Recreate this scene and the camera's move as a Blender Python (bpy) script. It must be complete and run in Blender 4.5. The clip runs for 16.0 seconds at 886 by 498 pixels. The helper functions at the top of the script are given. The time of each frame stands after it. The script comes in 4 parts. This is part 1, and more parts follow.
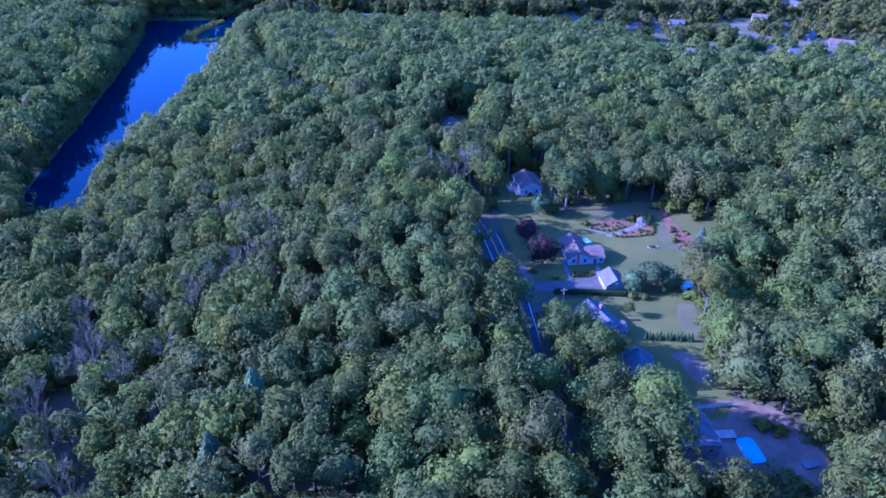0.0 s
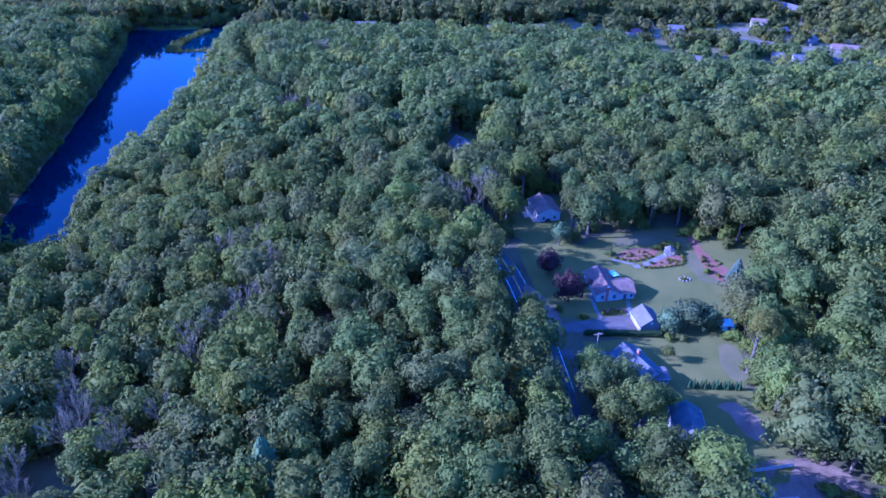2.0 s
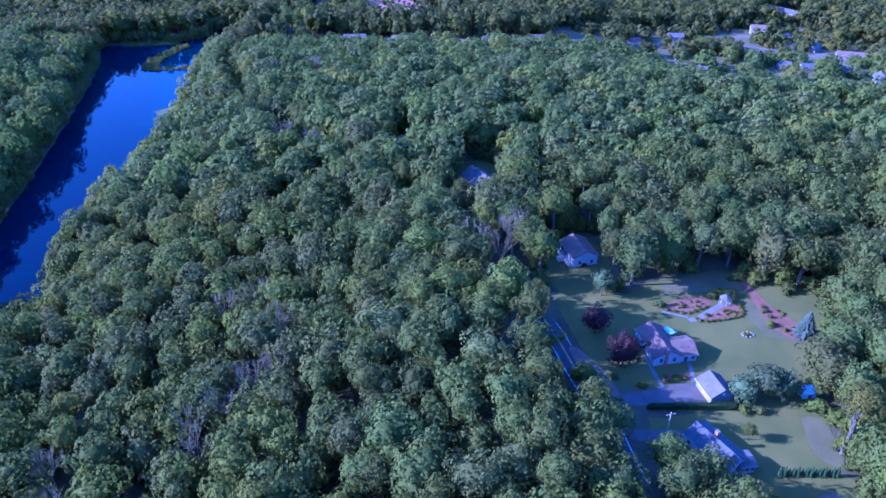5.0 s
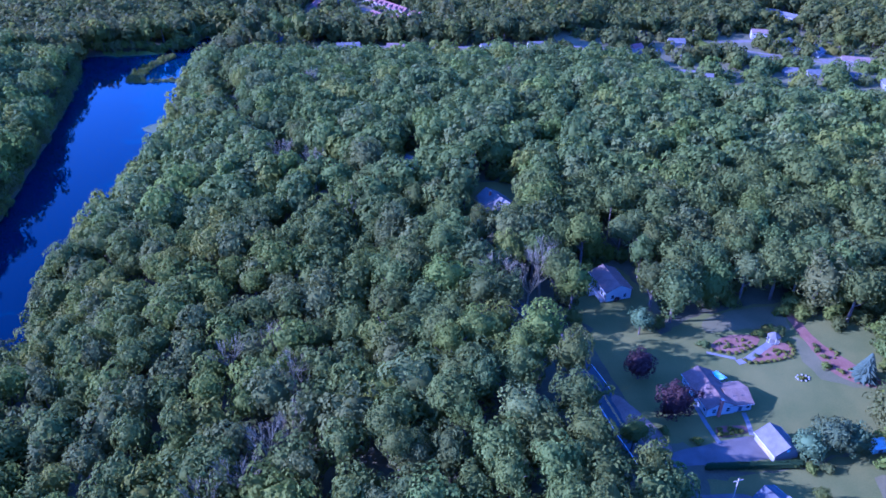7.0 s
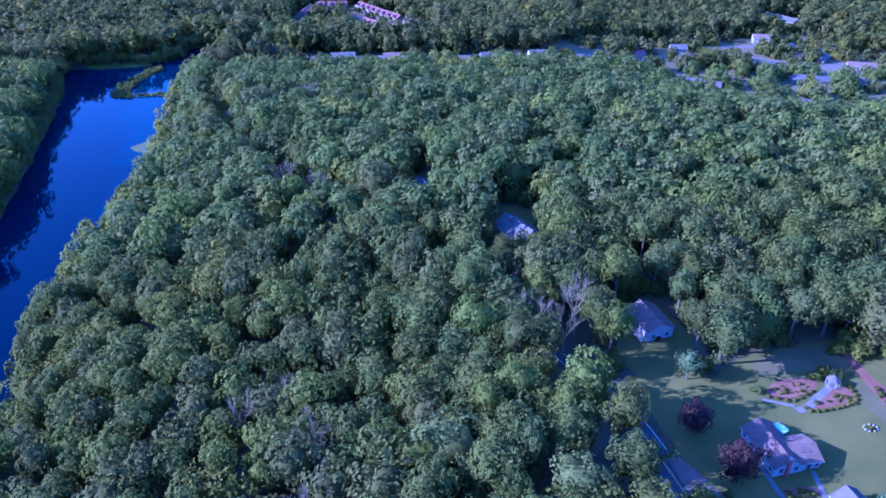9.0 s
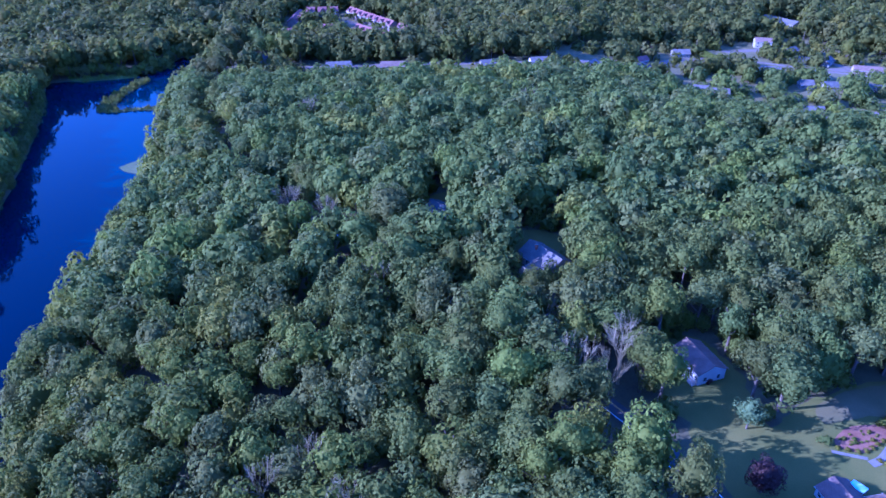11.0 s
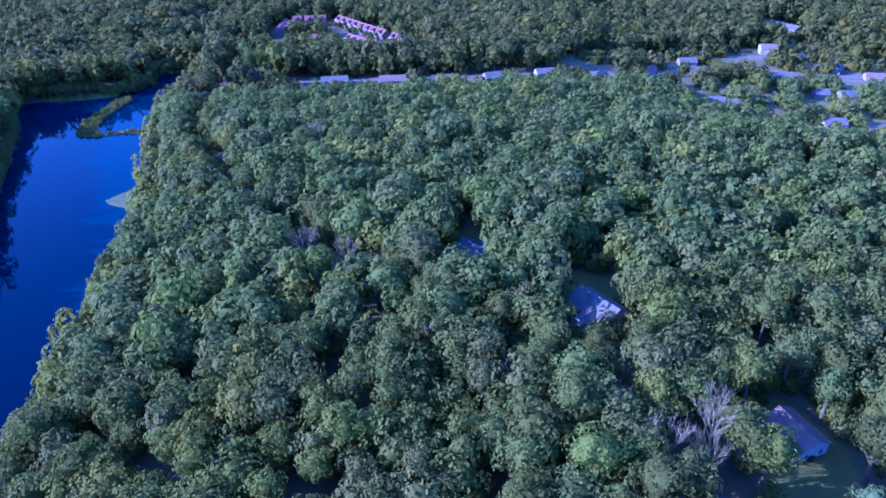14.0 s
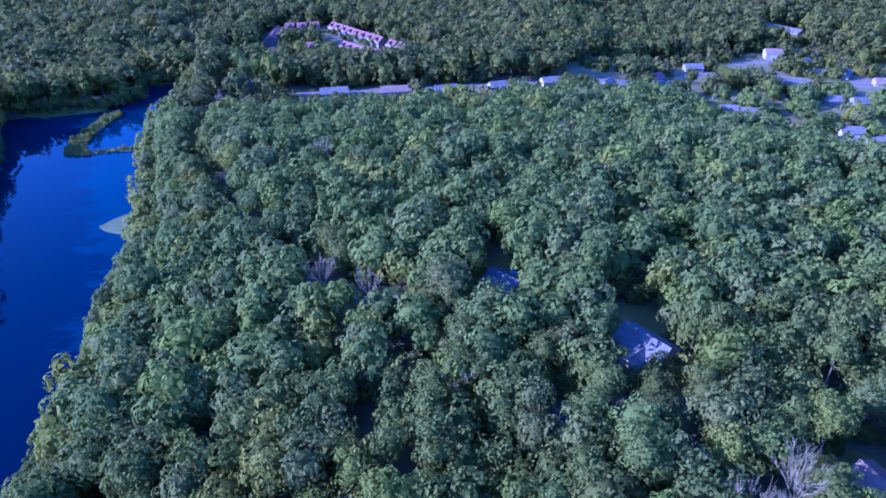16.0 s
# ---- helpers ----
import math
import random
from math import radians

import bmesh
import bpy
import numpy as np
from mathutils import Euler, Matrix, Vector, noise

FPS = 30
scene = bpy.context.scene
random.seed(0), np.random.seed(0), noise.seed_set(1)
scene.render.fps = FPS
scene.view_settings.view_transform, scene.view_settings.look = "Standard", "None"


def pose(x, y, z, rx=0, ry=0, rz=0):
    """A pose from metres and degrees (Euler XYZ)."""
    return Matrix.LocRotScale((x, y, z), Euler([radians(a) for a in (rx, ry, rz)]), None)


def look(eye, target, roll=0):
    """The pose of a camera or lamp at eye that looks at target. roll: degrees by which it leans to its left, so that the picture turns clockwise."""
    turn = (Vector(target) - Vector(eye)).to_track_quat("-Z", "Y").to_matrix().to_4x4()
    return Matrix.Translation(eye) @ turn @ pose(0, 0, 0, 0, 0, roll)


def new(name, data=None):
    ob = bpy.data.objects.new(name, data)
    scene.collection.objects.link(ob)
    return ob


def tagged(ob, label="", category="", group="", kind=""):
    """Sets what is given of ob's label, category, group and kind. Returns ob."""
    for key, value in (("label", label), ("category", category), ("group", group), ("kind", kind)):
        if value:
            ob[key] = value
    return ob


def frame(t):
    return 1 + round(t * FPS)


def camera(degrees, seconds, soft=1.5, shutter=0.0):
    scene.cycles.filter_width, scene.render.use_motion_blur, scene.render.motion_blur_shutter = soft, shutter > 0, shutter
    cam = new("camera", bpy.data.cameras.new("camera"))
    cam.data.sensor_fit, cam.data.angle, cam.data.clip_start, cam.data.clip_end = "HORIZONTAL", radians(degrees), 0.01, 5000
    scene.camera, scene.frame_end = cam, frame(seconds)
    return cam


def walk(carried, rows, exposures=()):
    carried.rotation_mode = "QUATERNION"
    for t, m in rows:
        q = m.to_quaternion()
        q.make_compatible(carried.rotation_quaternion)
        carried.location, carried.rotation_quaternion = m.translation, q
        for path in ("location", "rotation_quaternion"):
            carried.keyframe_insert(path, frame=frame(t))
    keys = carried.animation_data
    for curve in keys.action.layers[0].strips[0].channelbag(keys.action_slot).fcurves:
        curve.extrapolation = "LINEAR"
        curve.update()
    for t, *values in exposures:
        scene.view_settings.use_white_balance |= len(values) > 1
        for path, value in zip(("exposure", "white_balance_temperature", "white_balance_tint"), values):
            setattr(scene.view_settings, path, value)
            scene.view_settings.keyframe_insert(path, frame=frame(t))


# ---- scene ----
cam = camera(65.2, 16.0, soft=1.6)
METRES, EYE, TILT, LEAN, TURN = 190.0, 129.0, -32.0, 0.0, 0.0
ROWS = [
    (0.0, 0.0, 0.0, 0.0, 0.0, 0.0, -0.0),
    (0.5, -0.0132, 0.0239, 0.015, -0.3, 0.01, 0.2),
    (1.0, -0.0262, 0.0479, 0.03, -0.6, 0.02, 0.38),
    (1.5, -0.0394, 0.0719, 0.045, -0.91, 0.04, 0.58),
    (2.0, -0.0525, 0.0959, 0.0598, -1.22, 0.06, 0.79),
    (2.5, -0.0657, 0.1199, 0.0747, -1.53, 0.08, 1.01),
    (3.0, -0.0788, 0.1441, 0.0895, -1.85, 0.09, 1.23),
    (3.5, -0.0921, 0.1679, 0.1043, -2.16, 0.11, 1.44),
    (4.0, -0.1051, 0.192, 0.1191, -2.46, 0.12, 1.66),
    (6.5, -0.1711, 0.3128, 0.194, -4.06, 0.11, 2.7),
    (7.0, -0.1844, 0.3369, 0.2089, -4.38, 0.1, 2.89),
    (7.5, -0.1975, 0.3609, 0.2239, -4.7, 0.09, 3.11),
    (8.0, -0.2108, 0.3849, 0.2388, -5.01, 0.1, 3.32),
    (8.5, -0.2241, 0.4089, 0.2538, -5.34, 0.11, 3.53),
    (9.0, -0.237, 0.4327, 0.2689, -5.66, 0.12, 3.74),
    (11.5, -0.3033, 0.5521, 0.3437, -7.33, -0.01, 4.85),
    (12.0, -0.3164, 0.5763, 0.3585, -7.67, -0.04, 5.05),
    (12.5, -0.3296, 0.6005, 0.3732, -7.99, -0.07, 5.26),
    (13.0, -0.3428, 0.6248, 0.3881, -8.32, -0.09, 5.47),
    (13.5, -0.356, 0.6492, 0.4031, -8.66, -0.11, 5.66),
    (14.0, -0.369, 0.6734, 0.4178, -8.99, -0.13, 5.86),
    (14.5, -0.3825, 0.6976, 0.4327, -9.35, -0.16, 6.06),
    (15.0, -0.3956, 0.722, 0.4474, -9.67, -0.18, 6.26),
    (15.5, -0.4091, 0.7461, 0.4625, -10.01, -0.2, 6.47),
    (16.0, -0.4225, 0.7706, 0.4771, -10.34, -0.21, 6.68),
]
EXPOSURE, KELVIN, TINT = 2.40, 3715.0, 50.0
walk(cam, [(t, pose(0, 0, EYE, TILT, LEAN, TURN) @ pose(METRES * x, METRES * y, METRES * z, 90 + pitch, roll, yaw)) for t, x, y, z, yaw, pitch, roll in ROWS],
     exposures=[(0.0, EXPOSURE, KELVIN, TINT), (16.0, EXPOSURE, KELVIN, TINT)])

# world, sun, exposure
world = bpy.data.worlds.new("sky")
scene.world = world
world.use_nodes = True
SUN_EL, SUN_AZ = 24.0, 177.5      # degrees; azimuth of the sun counter-clockwise from +x
sky = world.node_tree.nodes.new("ShaderNodeTexSky")
sky.sky_type, sky.sun_disc = "NISHITA", False
sky.ozone_density, sky.dust_density = 4.0, 0.4
sky.sun_elevation, sky.sun_rotation = radians(SUN_EL), radians(90 - SUN_AZ)
background = world.node_tree.nodes["Background"]
background.inputs["Strength"].default_value = 0.095
world.node_tree.links.new(sky.outputs[0], background.inputs["Color"])
lamp = bpy.data.lights.new("sun", "SUN")
lamp.energy, lamp.angle, lamp.color = 3.1, radians(0.55), (1.0, 0.81, 0.57)
sun_dir = Vector((math.cos(radians(SUN_AZ)) * math.cos(radians(SUN_EL)), math.sin(radians(SUN_AZ)) * math.cos(radians(SUN_EL)), math.sin(radians(SUN_EL))))
new("sun", lamp).matrix_world = look(sun_dir * 900, (0, 0, 0))


# ---- materials ----
def material(name, rough=0.8, metal=0.0):
    m = bpy.data.materials.new(name)
    m.use_nodes = True
    b = m.node_tree.nodes["Principled BSDF"]
    b.inputs["Roughness"].default_value, b.inputs["Metallic"].default_value = rough, metal
    return m, m.node_tree.nodes, m.node_tree.links, b


def surface(name, a, b, scale=1.0, fine=8.0, rough=0.8, bump=0.15, metal=0.0, vary=0.0, spec=0.3):
    """Two colours mixed by a coarse and a fine noise, with relief."""
    m, n, l, p = material(name, rough, metal)
    p.inputs["Specular IOR Level"].default_value = spec
    geo = n.new("ShaderNodeNewGeometry")
    coarse, small = n.new("ShaderNodeTexNoise"), n.new("ShaderNodeTexNoise")
    coarse.inputs["Scale"].default_value, coarse.inputs["Detail"].default_value = scale, 4
    small.inputs["Scale"].default_value, small.inputs["Detail"].default_value = fine, 3
    for t in (coarse, small):
        l.new(geo.outputs["Position"], t.inputs["Vector"])
    add = n.new("ShaderNodeMath")
    add.operation = "MULTIPLY_ADD"
    l.new(small.outputs["Fac"], add.inputs[0])
    add.inputs[1].default_value = 0.5
    l.new(coarse.outputs["Fac"], add.inputs[2])
    ramp = n.new("ShaderNodeValToRGB")
    ramp.color_ramp.elements[0].position, ramp.color_ramp.elements[1].position = 0.52, 0.98
    ramp.color_ramp.elements[0].color, ramp.color_ramp.elements[1].color = (*a, 1), (*b, 1)
    l.new(add.outputs[0], ramp.inputs[0])
    out = ramp.outputs[0]
    if vary:
        info, hsv, span = n.new("ShaderNodeObjectInfo"), n.new("ShaderNodeHueSaturation"), n.new("ShaderNodeMapRange")
        span.inputs["To Min"].default_value, span.inputs["To Max"].default_value = 1 - vary, 1 + vary
        l.new(info.outputs["Random"], span.inputs["Value"])
        l.new(span.outputs[0], hsv.inputs["Value"])
        l.new(out, hsv.inputs["Color"])
        out = hsv.outputs[0]
    l.new(out, p.inputs["Base Color"])
    if bump:
        bp = n.new("ShaderNodeBump")
        bp.inputs["Strength"].default_value, bp.inputs["Distance"].default_value = bump, 0.2
        l.new(small.outputs["Fac"], bp.inputs["Height"])
        l.new(bp.outputs[0], p.inputs["Normal"])
    return m


def foliage(name, colour, light, glow=0.48):
    """Leaves: colour varies leaf by leaf, clump by clump and tree by tree; some light comes through."""
    m, n, l, p = material(name, 0.7)
    p.inputs["Specular IOR Level"].default_value = 0.1
    geo, info = n.new("ShaderNodeNewGeometry"), n.new("ShaderNodeObjectInfo")
    patch = n.new("ShaderNodeTexNoise")
    patch.inputs["Scale"].default_value, patch.inputs["Detail"].default_value = 0.09, 3
    l.new(geo.outputs["Position"], patch.inputs["Vector"])
    mix = n.new("ShaderNodeMix")
    mix.data_type = "RGBA"
    mix.inputs["A"].default_value, mix.inputs["B"].default_value = (*colour, 1), (*light, 1)
    add = n.new("ShaderNodeMath")
    add.operation = "MULTIPLY_ADD"
    l.new(geo.outputs["Random Per Island"], add.inputs[0])
    add.inputs[1].default_value = 0.30
    shift = n.new("ShaderNodeMapRange")
    shift.inputs["From Min"].default_value, shift.inputs["From Max"].default_value = 0.35, 0.65
    shift.inputs["To Min"].default_value, shift.inputs["To Max"].default_value = 0.05, 0.45
    l.new(patch.outputs["Fac"], shift.inputs["Value"])
    l.new(shift.outputs[0], add.inputs[2])
    l.new(add.outputs[0], mix.inputs["Factor"])
    hsv, hue, val = n.new("ShaderNodeHueSaturation"), n.new("ShaderNodeMapRange"), n.new("ShaderNodeMapRange")
    hue.inputs["To Min"].default_value, hue.inputs["To Max"].default_value = 0.485, 0.515
    val.inputs["To Min"].default_value, val.inputs["To Max"].default_value = 0.8, 1.2
    l.new(info.outputs["Random"], hue.inputs["Value"])
    l.new(info.outputs["Random"], val.inputs["Value"])
    l.new(hue.outputs[0], hsv.inputs["Hue"])
    l.new(val.outputs[0], hsv.inputs["Value"])
    l.new(mix.outputs["Result"], hsv.inputs["Color"])
    l.new(hsv.outputs[0], p.inputs["Base Color"])
    trans, blend = n.new("ShaderNodeBsdfTranslucent"), n.new("ShaderNodeMixShader")
    l.new(hsv.outputs[0], trans.inputs["Color"])
    blend.inputs[0].default_value = glow
    l.new(p.outputs[0], blend.inputs[1])
    l.new(trans.outputs[0], blend.inputs[2])
    l.new(blend.outputs[0], n["Material Output"].inputs["Surface"])
    return m


LEAF = [
    foliage("oak_leaves", (0.089, 0.110, 0.022), (0.146, 0.168, 0.035)),
    foliage("dark_oak_leaves", (0.076, 0.098, 0.024), (0.125, 0.146, 0.034)),
    foliage("fresh_leaves", (0.108, 0.132, 0.020), (0.166, 0.188, 0.031)),
    foliage("grey_green_leaves", (0.102, 0.114, 0.030), (0.156, 0.168, 0.046)),
    foliage("yellow_green_leaves", (0.129, 0.138, 0.020), (0.193, 0.192, 0.032)),
    foliage("pine_needles", (0.056, 0.082, 0.032), (0.098, 0.130, 0.050), 0.15),
    foliage("purple_leaves", (0.060, 0.036, 0.034), (0.105, 0.066, 0.060)),
    foliage("spruce_needles", (0.045, 0.064, 0.042), (0.080, 0.104, 0.068), 0.1),
    foliage("hedge_leaves", (0.028, 0.060, 0.022), (0.050, 0.090, 0.030), 0.1),
]
OAK, DARK, FRESH, GREY, YELLOW, PINE, PURPLE, SPRUCE, HEDGE = range(9)
M_BARK = surface("bark", (0.06, 0.05, 0.042), (0.13, 0.11, 0.09), 0.6, 6, 0.9)
M_DEAD = surface("dead_wood", (0.130, 0.115, 0.062), (0.215, 0.192, 0.120), 0.6, 6, 0.9)
M_FLOOR = surface("forest_floor", (0.050, 0.045, 0.025), (0.090, 0.090, 0.040), 0.12, 1.7, 0.95, 0.4)
M_LAWN = surface("lawn_grass", (0.070, 0.081, 0.016), (0.116, 0.112, 0.026), 0.09, 3.0, 0.95, 0.25)
M_DRY = surface("dry_grass", (0.083, 0.083, 0.031), (0.132, 0.116, 0.053), 0.12, 3.0, 0.95, 0.25)
M_MULCH = surface("red_mulch", (0.125, 0.055, 0.036), (0.20, 0.105, 0.070), 0.3, 4.0, 0.95, 0.3)
M_SOIL = surface("bare_soil", (0.105, 0.075, 0.055), (0.200, 0.150, 0.110), 0.25, 3.0, 0.95, 0.3)
M_ASPHALT = surface("asphalt", (0.045, 0.045, 0.047), (0.075, 0.073, 0.072), 0.25, 9.0, 0.85, 0.1)
M_STREET = surface("old_asphalt", (0.108, 0.090, 0.076), (0.160, 0.134, 0.116), 0.15, 6.0, 0.85, 0.1)
M_DRIVE = surface("driveway_asphalt", (0.072, 0.062, 0.056), (0.116, 0.102, 0.092), 0.3, 6.0, 0.9, 0.1)
M_PAVE = surface("pale_gravel", (0.119, 0.112, 0.105), (0.178, 0.168, 0.158), 0.5, 7.0, 0.9, 0.2)
M_LINE = surface("road_white_paint", (0.62, 0.62, 0.60), (0.80, 0.80, 0.78), 0.8, 9, 0.7, 0)
M_YELLOW = surface("road_yellow_paint", (0.50, 0.33, 0.06), (0.66, 0.45, 0.10), 0.8, 9, 0.7, 0)
M_WHITE = surface("white_siding", (0.340, 0.340, 0.332), (0.433, 0.433, 0.425), 0.4, 5, 0.6, 0.05)
M_CREAM = surface("cream_siding", (0.26, 0.24, 0.205), (0.34, 0.315, 0.275), 0.4, 5, 0.6, 0.05)
M_GREYSIDE = surface("grey_siding", (0.16, 0.152, 0.145), (0.23, 0.218, 0.208), 0.4, 5, 0.6, 0.05)
M_TANSIDE = surface("tan_siding", (0.19, 0.155, 0.125), (0.27, 0.22, 0.18), 0.4, 5, 0.6, 0.05)
M_TRIM = surface("white_trim", (0.340, 0.340, 0.336), (0.425, 0.425, 0.421), 0.8, 6, 0.5, 0)
M_ROOFB = surface("brown_shingles", (0.092, 0.060, 0.046), (0.16, 0.108, 0.088), 0.5, 4, 0.9, 0.25)
M_ROOFT = surface("tan_shingles", (0.115, 0.078, 0.058), (0.18, 0.125, 0.098), 0.5, 4, 0.9, 0.25)
M_ROOFG = surface("grey_shingles", (0.081, 0.075, 0.071), (0.132, 0.123, 0.117), 0.5, 4, 0.9, 0.25)
M_ROOFD = surface("dark_shingles", (0.055, 0.058, 0.065), (0.11, 0.112, 0.12), 0.5, 4, 0.9, 0.25)
M_ROOFL = surface("pale_roofing", (0.085, 0.078, 0.073), (0.132, 0.121, 0.114), 0.5, 4, 0.9, 0.2)
M_ROOFR = surface("red_brown_shingles", (0.125, 0.055, 0.048), (0.19, 0.095, 0.082), 0.5, 4, 0.9, 0.25)
M_BRICK = surface("chimney_brick", (0.22, 0.09, 0.06), (0.36, 0.17, 0.12), 1.2, 6, 0.9, 0.3)
M_TOWN = surface("townhouse_siding", (0.105, 0.082, 0.070), (0.16, 0.13, 0.112), 0.4, 5, 0.7, 0.05)
M_DOOR = surface("dark_door_paint", (0.05, 0.055, 0.07), (0.09, 0.095, 0.11), 1, 6, 0.5, 0)
M_WOOD = surface("weathered_wood", (0.26, 0.22, 0.18), (0.42, 0.37, 0.31), 0.6, 8, 0.85, 0.2)
M_TIN = surface("pale_blue_sheet", (0.42, 0.58, 0.66), (0.55, 0.70, 0.76), 0.8, 5, 0.5, 0.05)
M_BLUE = surface("blue_tarp", (0.03, 0.17, 0.36), (0.06, 0.26, 0.48), 0.8, 5, 0.5, 0.1)
M_REED = foliage("marsh_grass", (0.120, 0.155, 0.035), (0.200, 0.215, 0.060), 0.1)
M_LILY = surface("lily_pads", (0.07, 0.085, 0.03), (0.11, 0.125, 0.045), 0.4, 3, 0.6, 0.2)
M_STONE = surface("field_stone", (0.15, 0.14, 0.13), (0.26, 0.245, 0.23), 0.8, 5, 0.9, 0.3)
M_GLASS, _n, _l, _p = material("window_glass", 0.06)
_p.inputs["Base Color"].default_value = (0.03, 0.04, 0.055, 1)
M_WATER, _n, _l, _p = material("lake_water", 0.03)
_p.inputs["Base Color"].default_value = (0.002, 0.012, 0.030, 1)
_p.inputs["Specular IOR Level"].default_value = 0.2
_p.inputs["IOR"].default_value = 1.33
_t, _b = _n.new("ShaderNodeTexNoise"), _n.new("ShaderNodeBump")
_t.inputs["Scale"].default_value, _t.inputs["Detail"].default_value = 0.5, 4
_g = _n.new("ShaderNodeNewGeometry")
_l.new(_g.outputs["Position"], _t.inputs["Vector"])
_b.inputs["Strength"].default_value, _b.inputs["Distance"].default_value = 0.05, 0.3
_l.new(_t.outputs["Fac"], _b.inputs["Height"])
_l.new(_b.outputs[0], _p.inputs["Normal"])
M_POOL, _n, _l, _p = material("pool_water", 0.04)
_p.inputs["Base Color"].default_value = (0.03, 0.36, 0.60, 1)


# ---- mesh helpers ----
def part(name, bm, mat, parent=None, label=""):
    me = bpy.data.meshes.new(name)
    bm.to_mesh(me)
    bm.free()
    me.materials.append(mat)
    ob = new(name, me)
    ob.parent = parent
    return tagged(ob, label)


def thing(name, m, label, category, group="", kind=""):
    ob = new(name)
    ob.matrix_world = m
    return tagged(ob, label, category, group, kind)


def block(bm, x0, x1, y0, y1, z0, z1):
    v = [bm.verts.new((x, y, z)) for z in (z0, z1) for x, y in ((x0, y0), (x1, y0), (x1, y1), (x0, y1))]
    for f in ((3, 2, 1, 0), (4, 5, 6, 7), (0, 1, 5, 4), (1, 2, 6, 5), (2, 3, 7, 6), (3, 0, 4, 7)):
        bm.faces.new([v[i] for i in f])


def box(x0, x1, y0, y1, z0, z1, bevel=0.0):
    bm = bmesh.new()
    block(bm, x0, x1, y0, y1, z0, z1)
    if bevel:
        bmesh.ops.bevel(bm, geom=bm.edges[:], offset=bevel, segments=1, affect="EDGES")
    return bm


def extruded(profile, x0, x1):
    """A prism along x from a closed outline in (y, z)."""
    bm = bmesh.new()
    a, b = ([bm.verts.new((x, y, z)) for y, z in profile] for x in (x0, x1))
    bm.faces.new(a[::-1])
    bm.faces.new(b)
    for i in range(len(a)):
        j = (i + 1) % len(a)
        bm.faces.new((a[i], a[j], b[j], b[i]))
    bmesh.ops.recalc_face_normals(bm, faces=bm.faces[:])
    return bm


def limb(bm, p, q, r0, r1, sides=5):
    p, q = Vector(p), Vector(q)
    turn = (q - p).to_track_quat("Z", "Y")
    rings = []
    for c, r in ((p, r0), (q, r1)):
        rings.append([bm.verts.new(c + turn @ Vector((r * math.cos(2 * math.pi * i / sides), r * math.sin(2 * math.pi * i / sides), 0))) for i in range(sides)])
    for i in range(sides):
        j = (i + 1) % sides
        bm.faces.new((rings[0][i], rings[0][j], rings[1][j], rings[1][i]))
    bm.faces.new(rings[1])


def array_mesh(name, verts, tris, mats, index=None, smooth=False):
    """A mesh from arrays of triangles."""
    me = bpy.data.meshes.new(name)
    me.vertices.add(len(verts))
    me.vertices.foreach_set("co", np.ascontiguousarray(verts, np.float32).ravel())
    me.loops.add(len(tris) * 3)
    me.loops.foreach_set("vertex_index", np.ascontiguousarray(tris, np.int32).ravel())
    me.polygons.add(len(tris))
    me.polygons.foreach_set("loop_start", np.arange(0, len(tris) * 3, 3, dtype=np.int32))
    if index is not None:
        me.polygons.foreach_set("material_index", np.ascontiguousarray(index, np.int32))
    me.polygons.foreach_set("use_smooth", np.full(len(tris), smooth))
    for m in mats:
        me.materials.append(m)
    me.update(calc_edges=True)
    me.validate()
    return me


# ---- the lie of the land ----
WATER = -17.0
LAKE = [(-145, 253), (-152, 268), (-160, 290), (-158, 322), (-153, 345), (-155, 385), (-150, 425), (-151, 465), (-157, 506), (-160, 540),
        (-158, 575), (-152, 605), (-152, 640), (-172, 644), (-180, 612), (-215, 603), (-250, 596), (-236, 550), (-225, 500), (-215, 440),
        (-204, 370), (-196, 310), (-191, 274), (-182, 256), (-162, 250)]
HEIGHTS = [(54, 197, 0), (64, 115, 2), (30, 175, 0.5), (16, 212, 1.5), (33, 254, 3), (5, 305, 2), (-30, 340, 2), (50, 371, 0), (-30, 271, -2),
           (-60, 240, -10), (-74, 290, -12), (-40, 150, -8), (-73, 455, -2), (30, 480, -4), (95, 250, 4), (65, 303, 0), (200, 300, 2), (160, 180, 5),
           (-56, 593, -18), (50, 600, -20), (-60, 545, -14), (0, 545, -16), (60, 545, -17), (120, 530, -18), (200, 560, -29), (231, 495, -28), (305, 660, -32), (-46, 760, -27), (-110, 380, -11),
           (-300, 400, -6), (-300, 750, -18), (0, 1100, -24), (450, 900, -26), (400, 400, -14), (0, 0, 0), (-150, 120, -12), (-400, 1200, -15)]
_hp = np.array(HEIGHTS, float)


def lake_distance(x, y):
    """Distance to the shore, positive outside the lake."""
    poly = np.array(LAKE, float)
    x, y = np.asarray(x, float), np.asarray(y, float)
    best, inside = np.full(x.shape, 1e9), np.zeros(x.shape, bool)
    for (ax, ay), (bx, by) in zip(poly, np.roll(poly, -1, 0)):
        dx, dy = bx - ax, by - ay
        k = np.clip(((x - ax) * dx + (y - ay) * dy) / (dx * dx + dy * dy), 0, 1)
        best = np.minimum(best, np.hypot(x - ax - k * dx, y - ay - k * dy))
        cross = (ay > y) != (by > y)
        with np.errstate(divide="ignore", invalid="ignore"):
            inside ^= cross & (x < (bx - ax) * (y - ay) / (by - ay + 1e-12) + ax)
    return np.where(inside, -best, best)


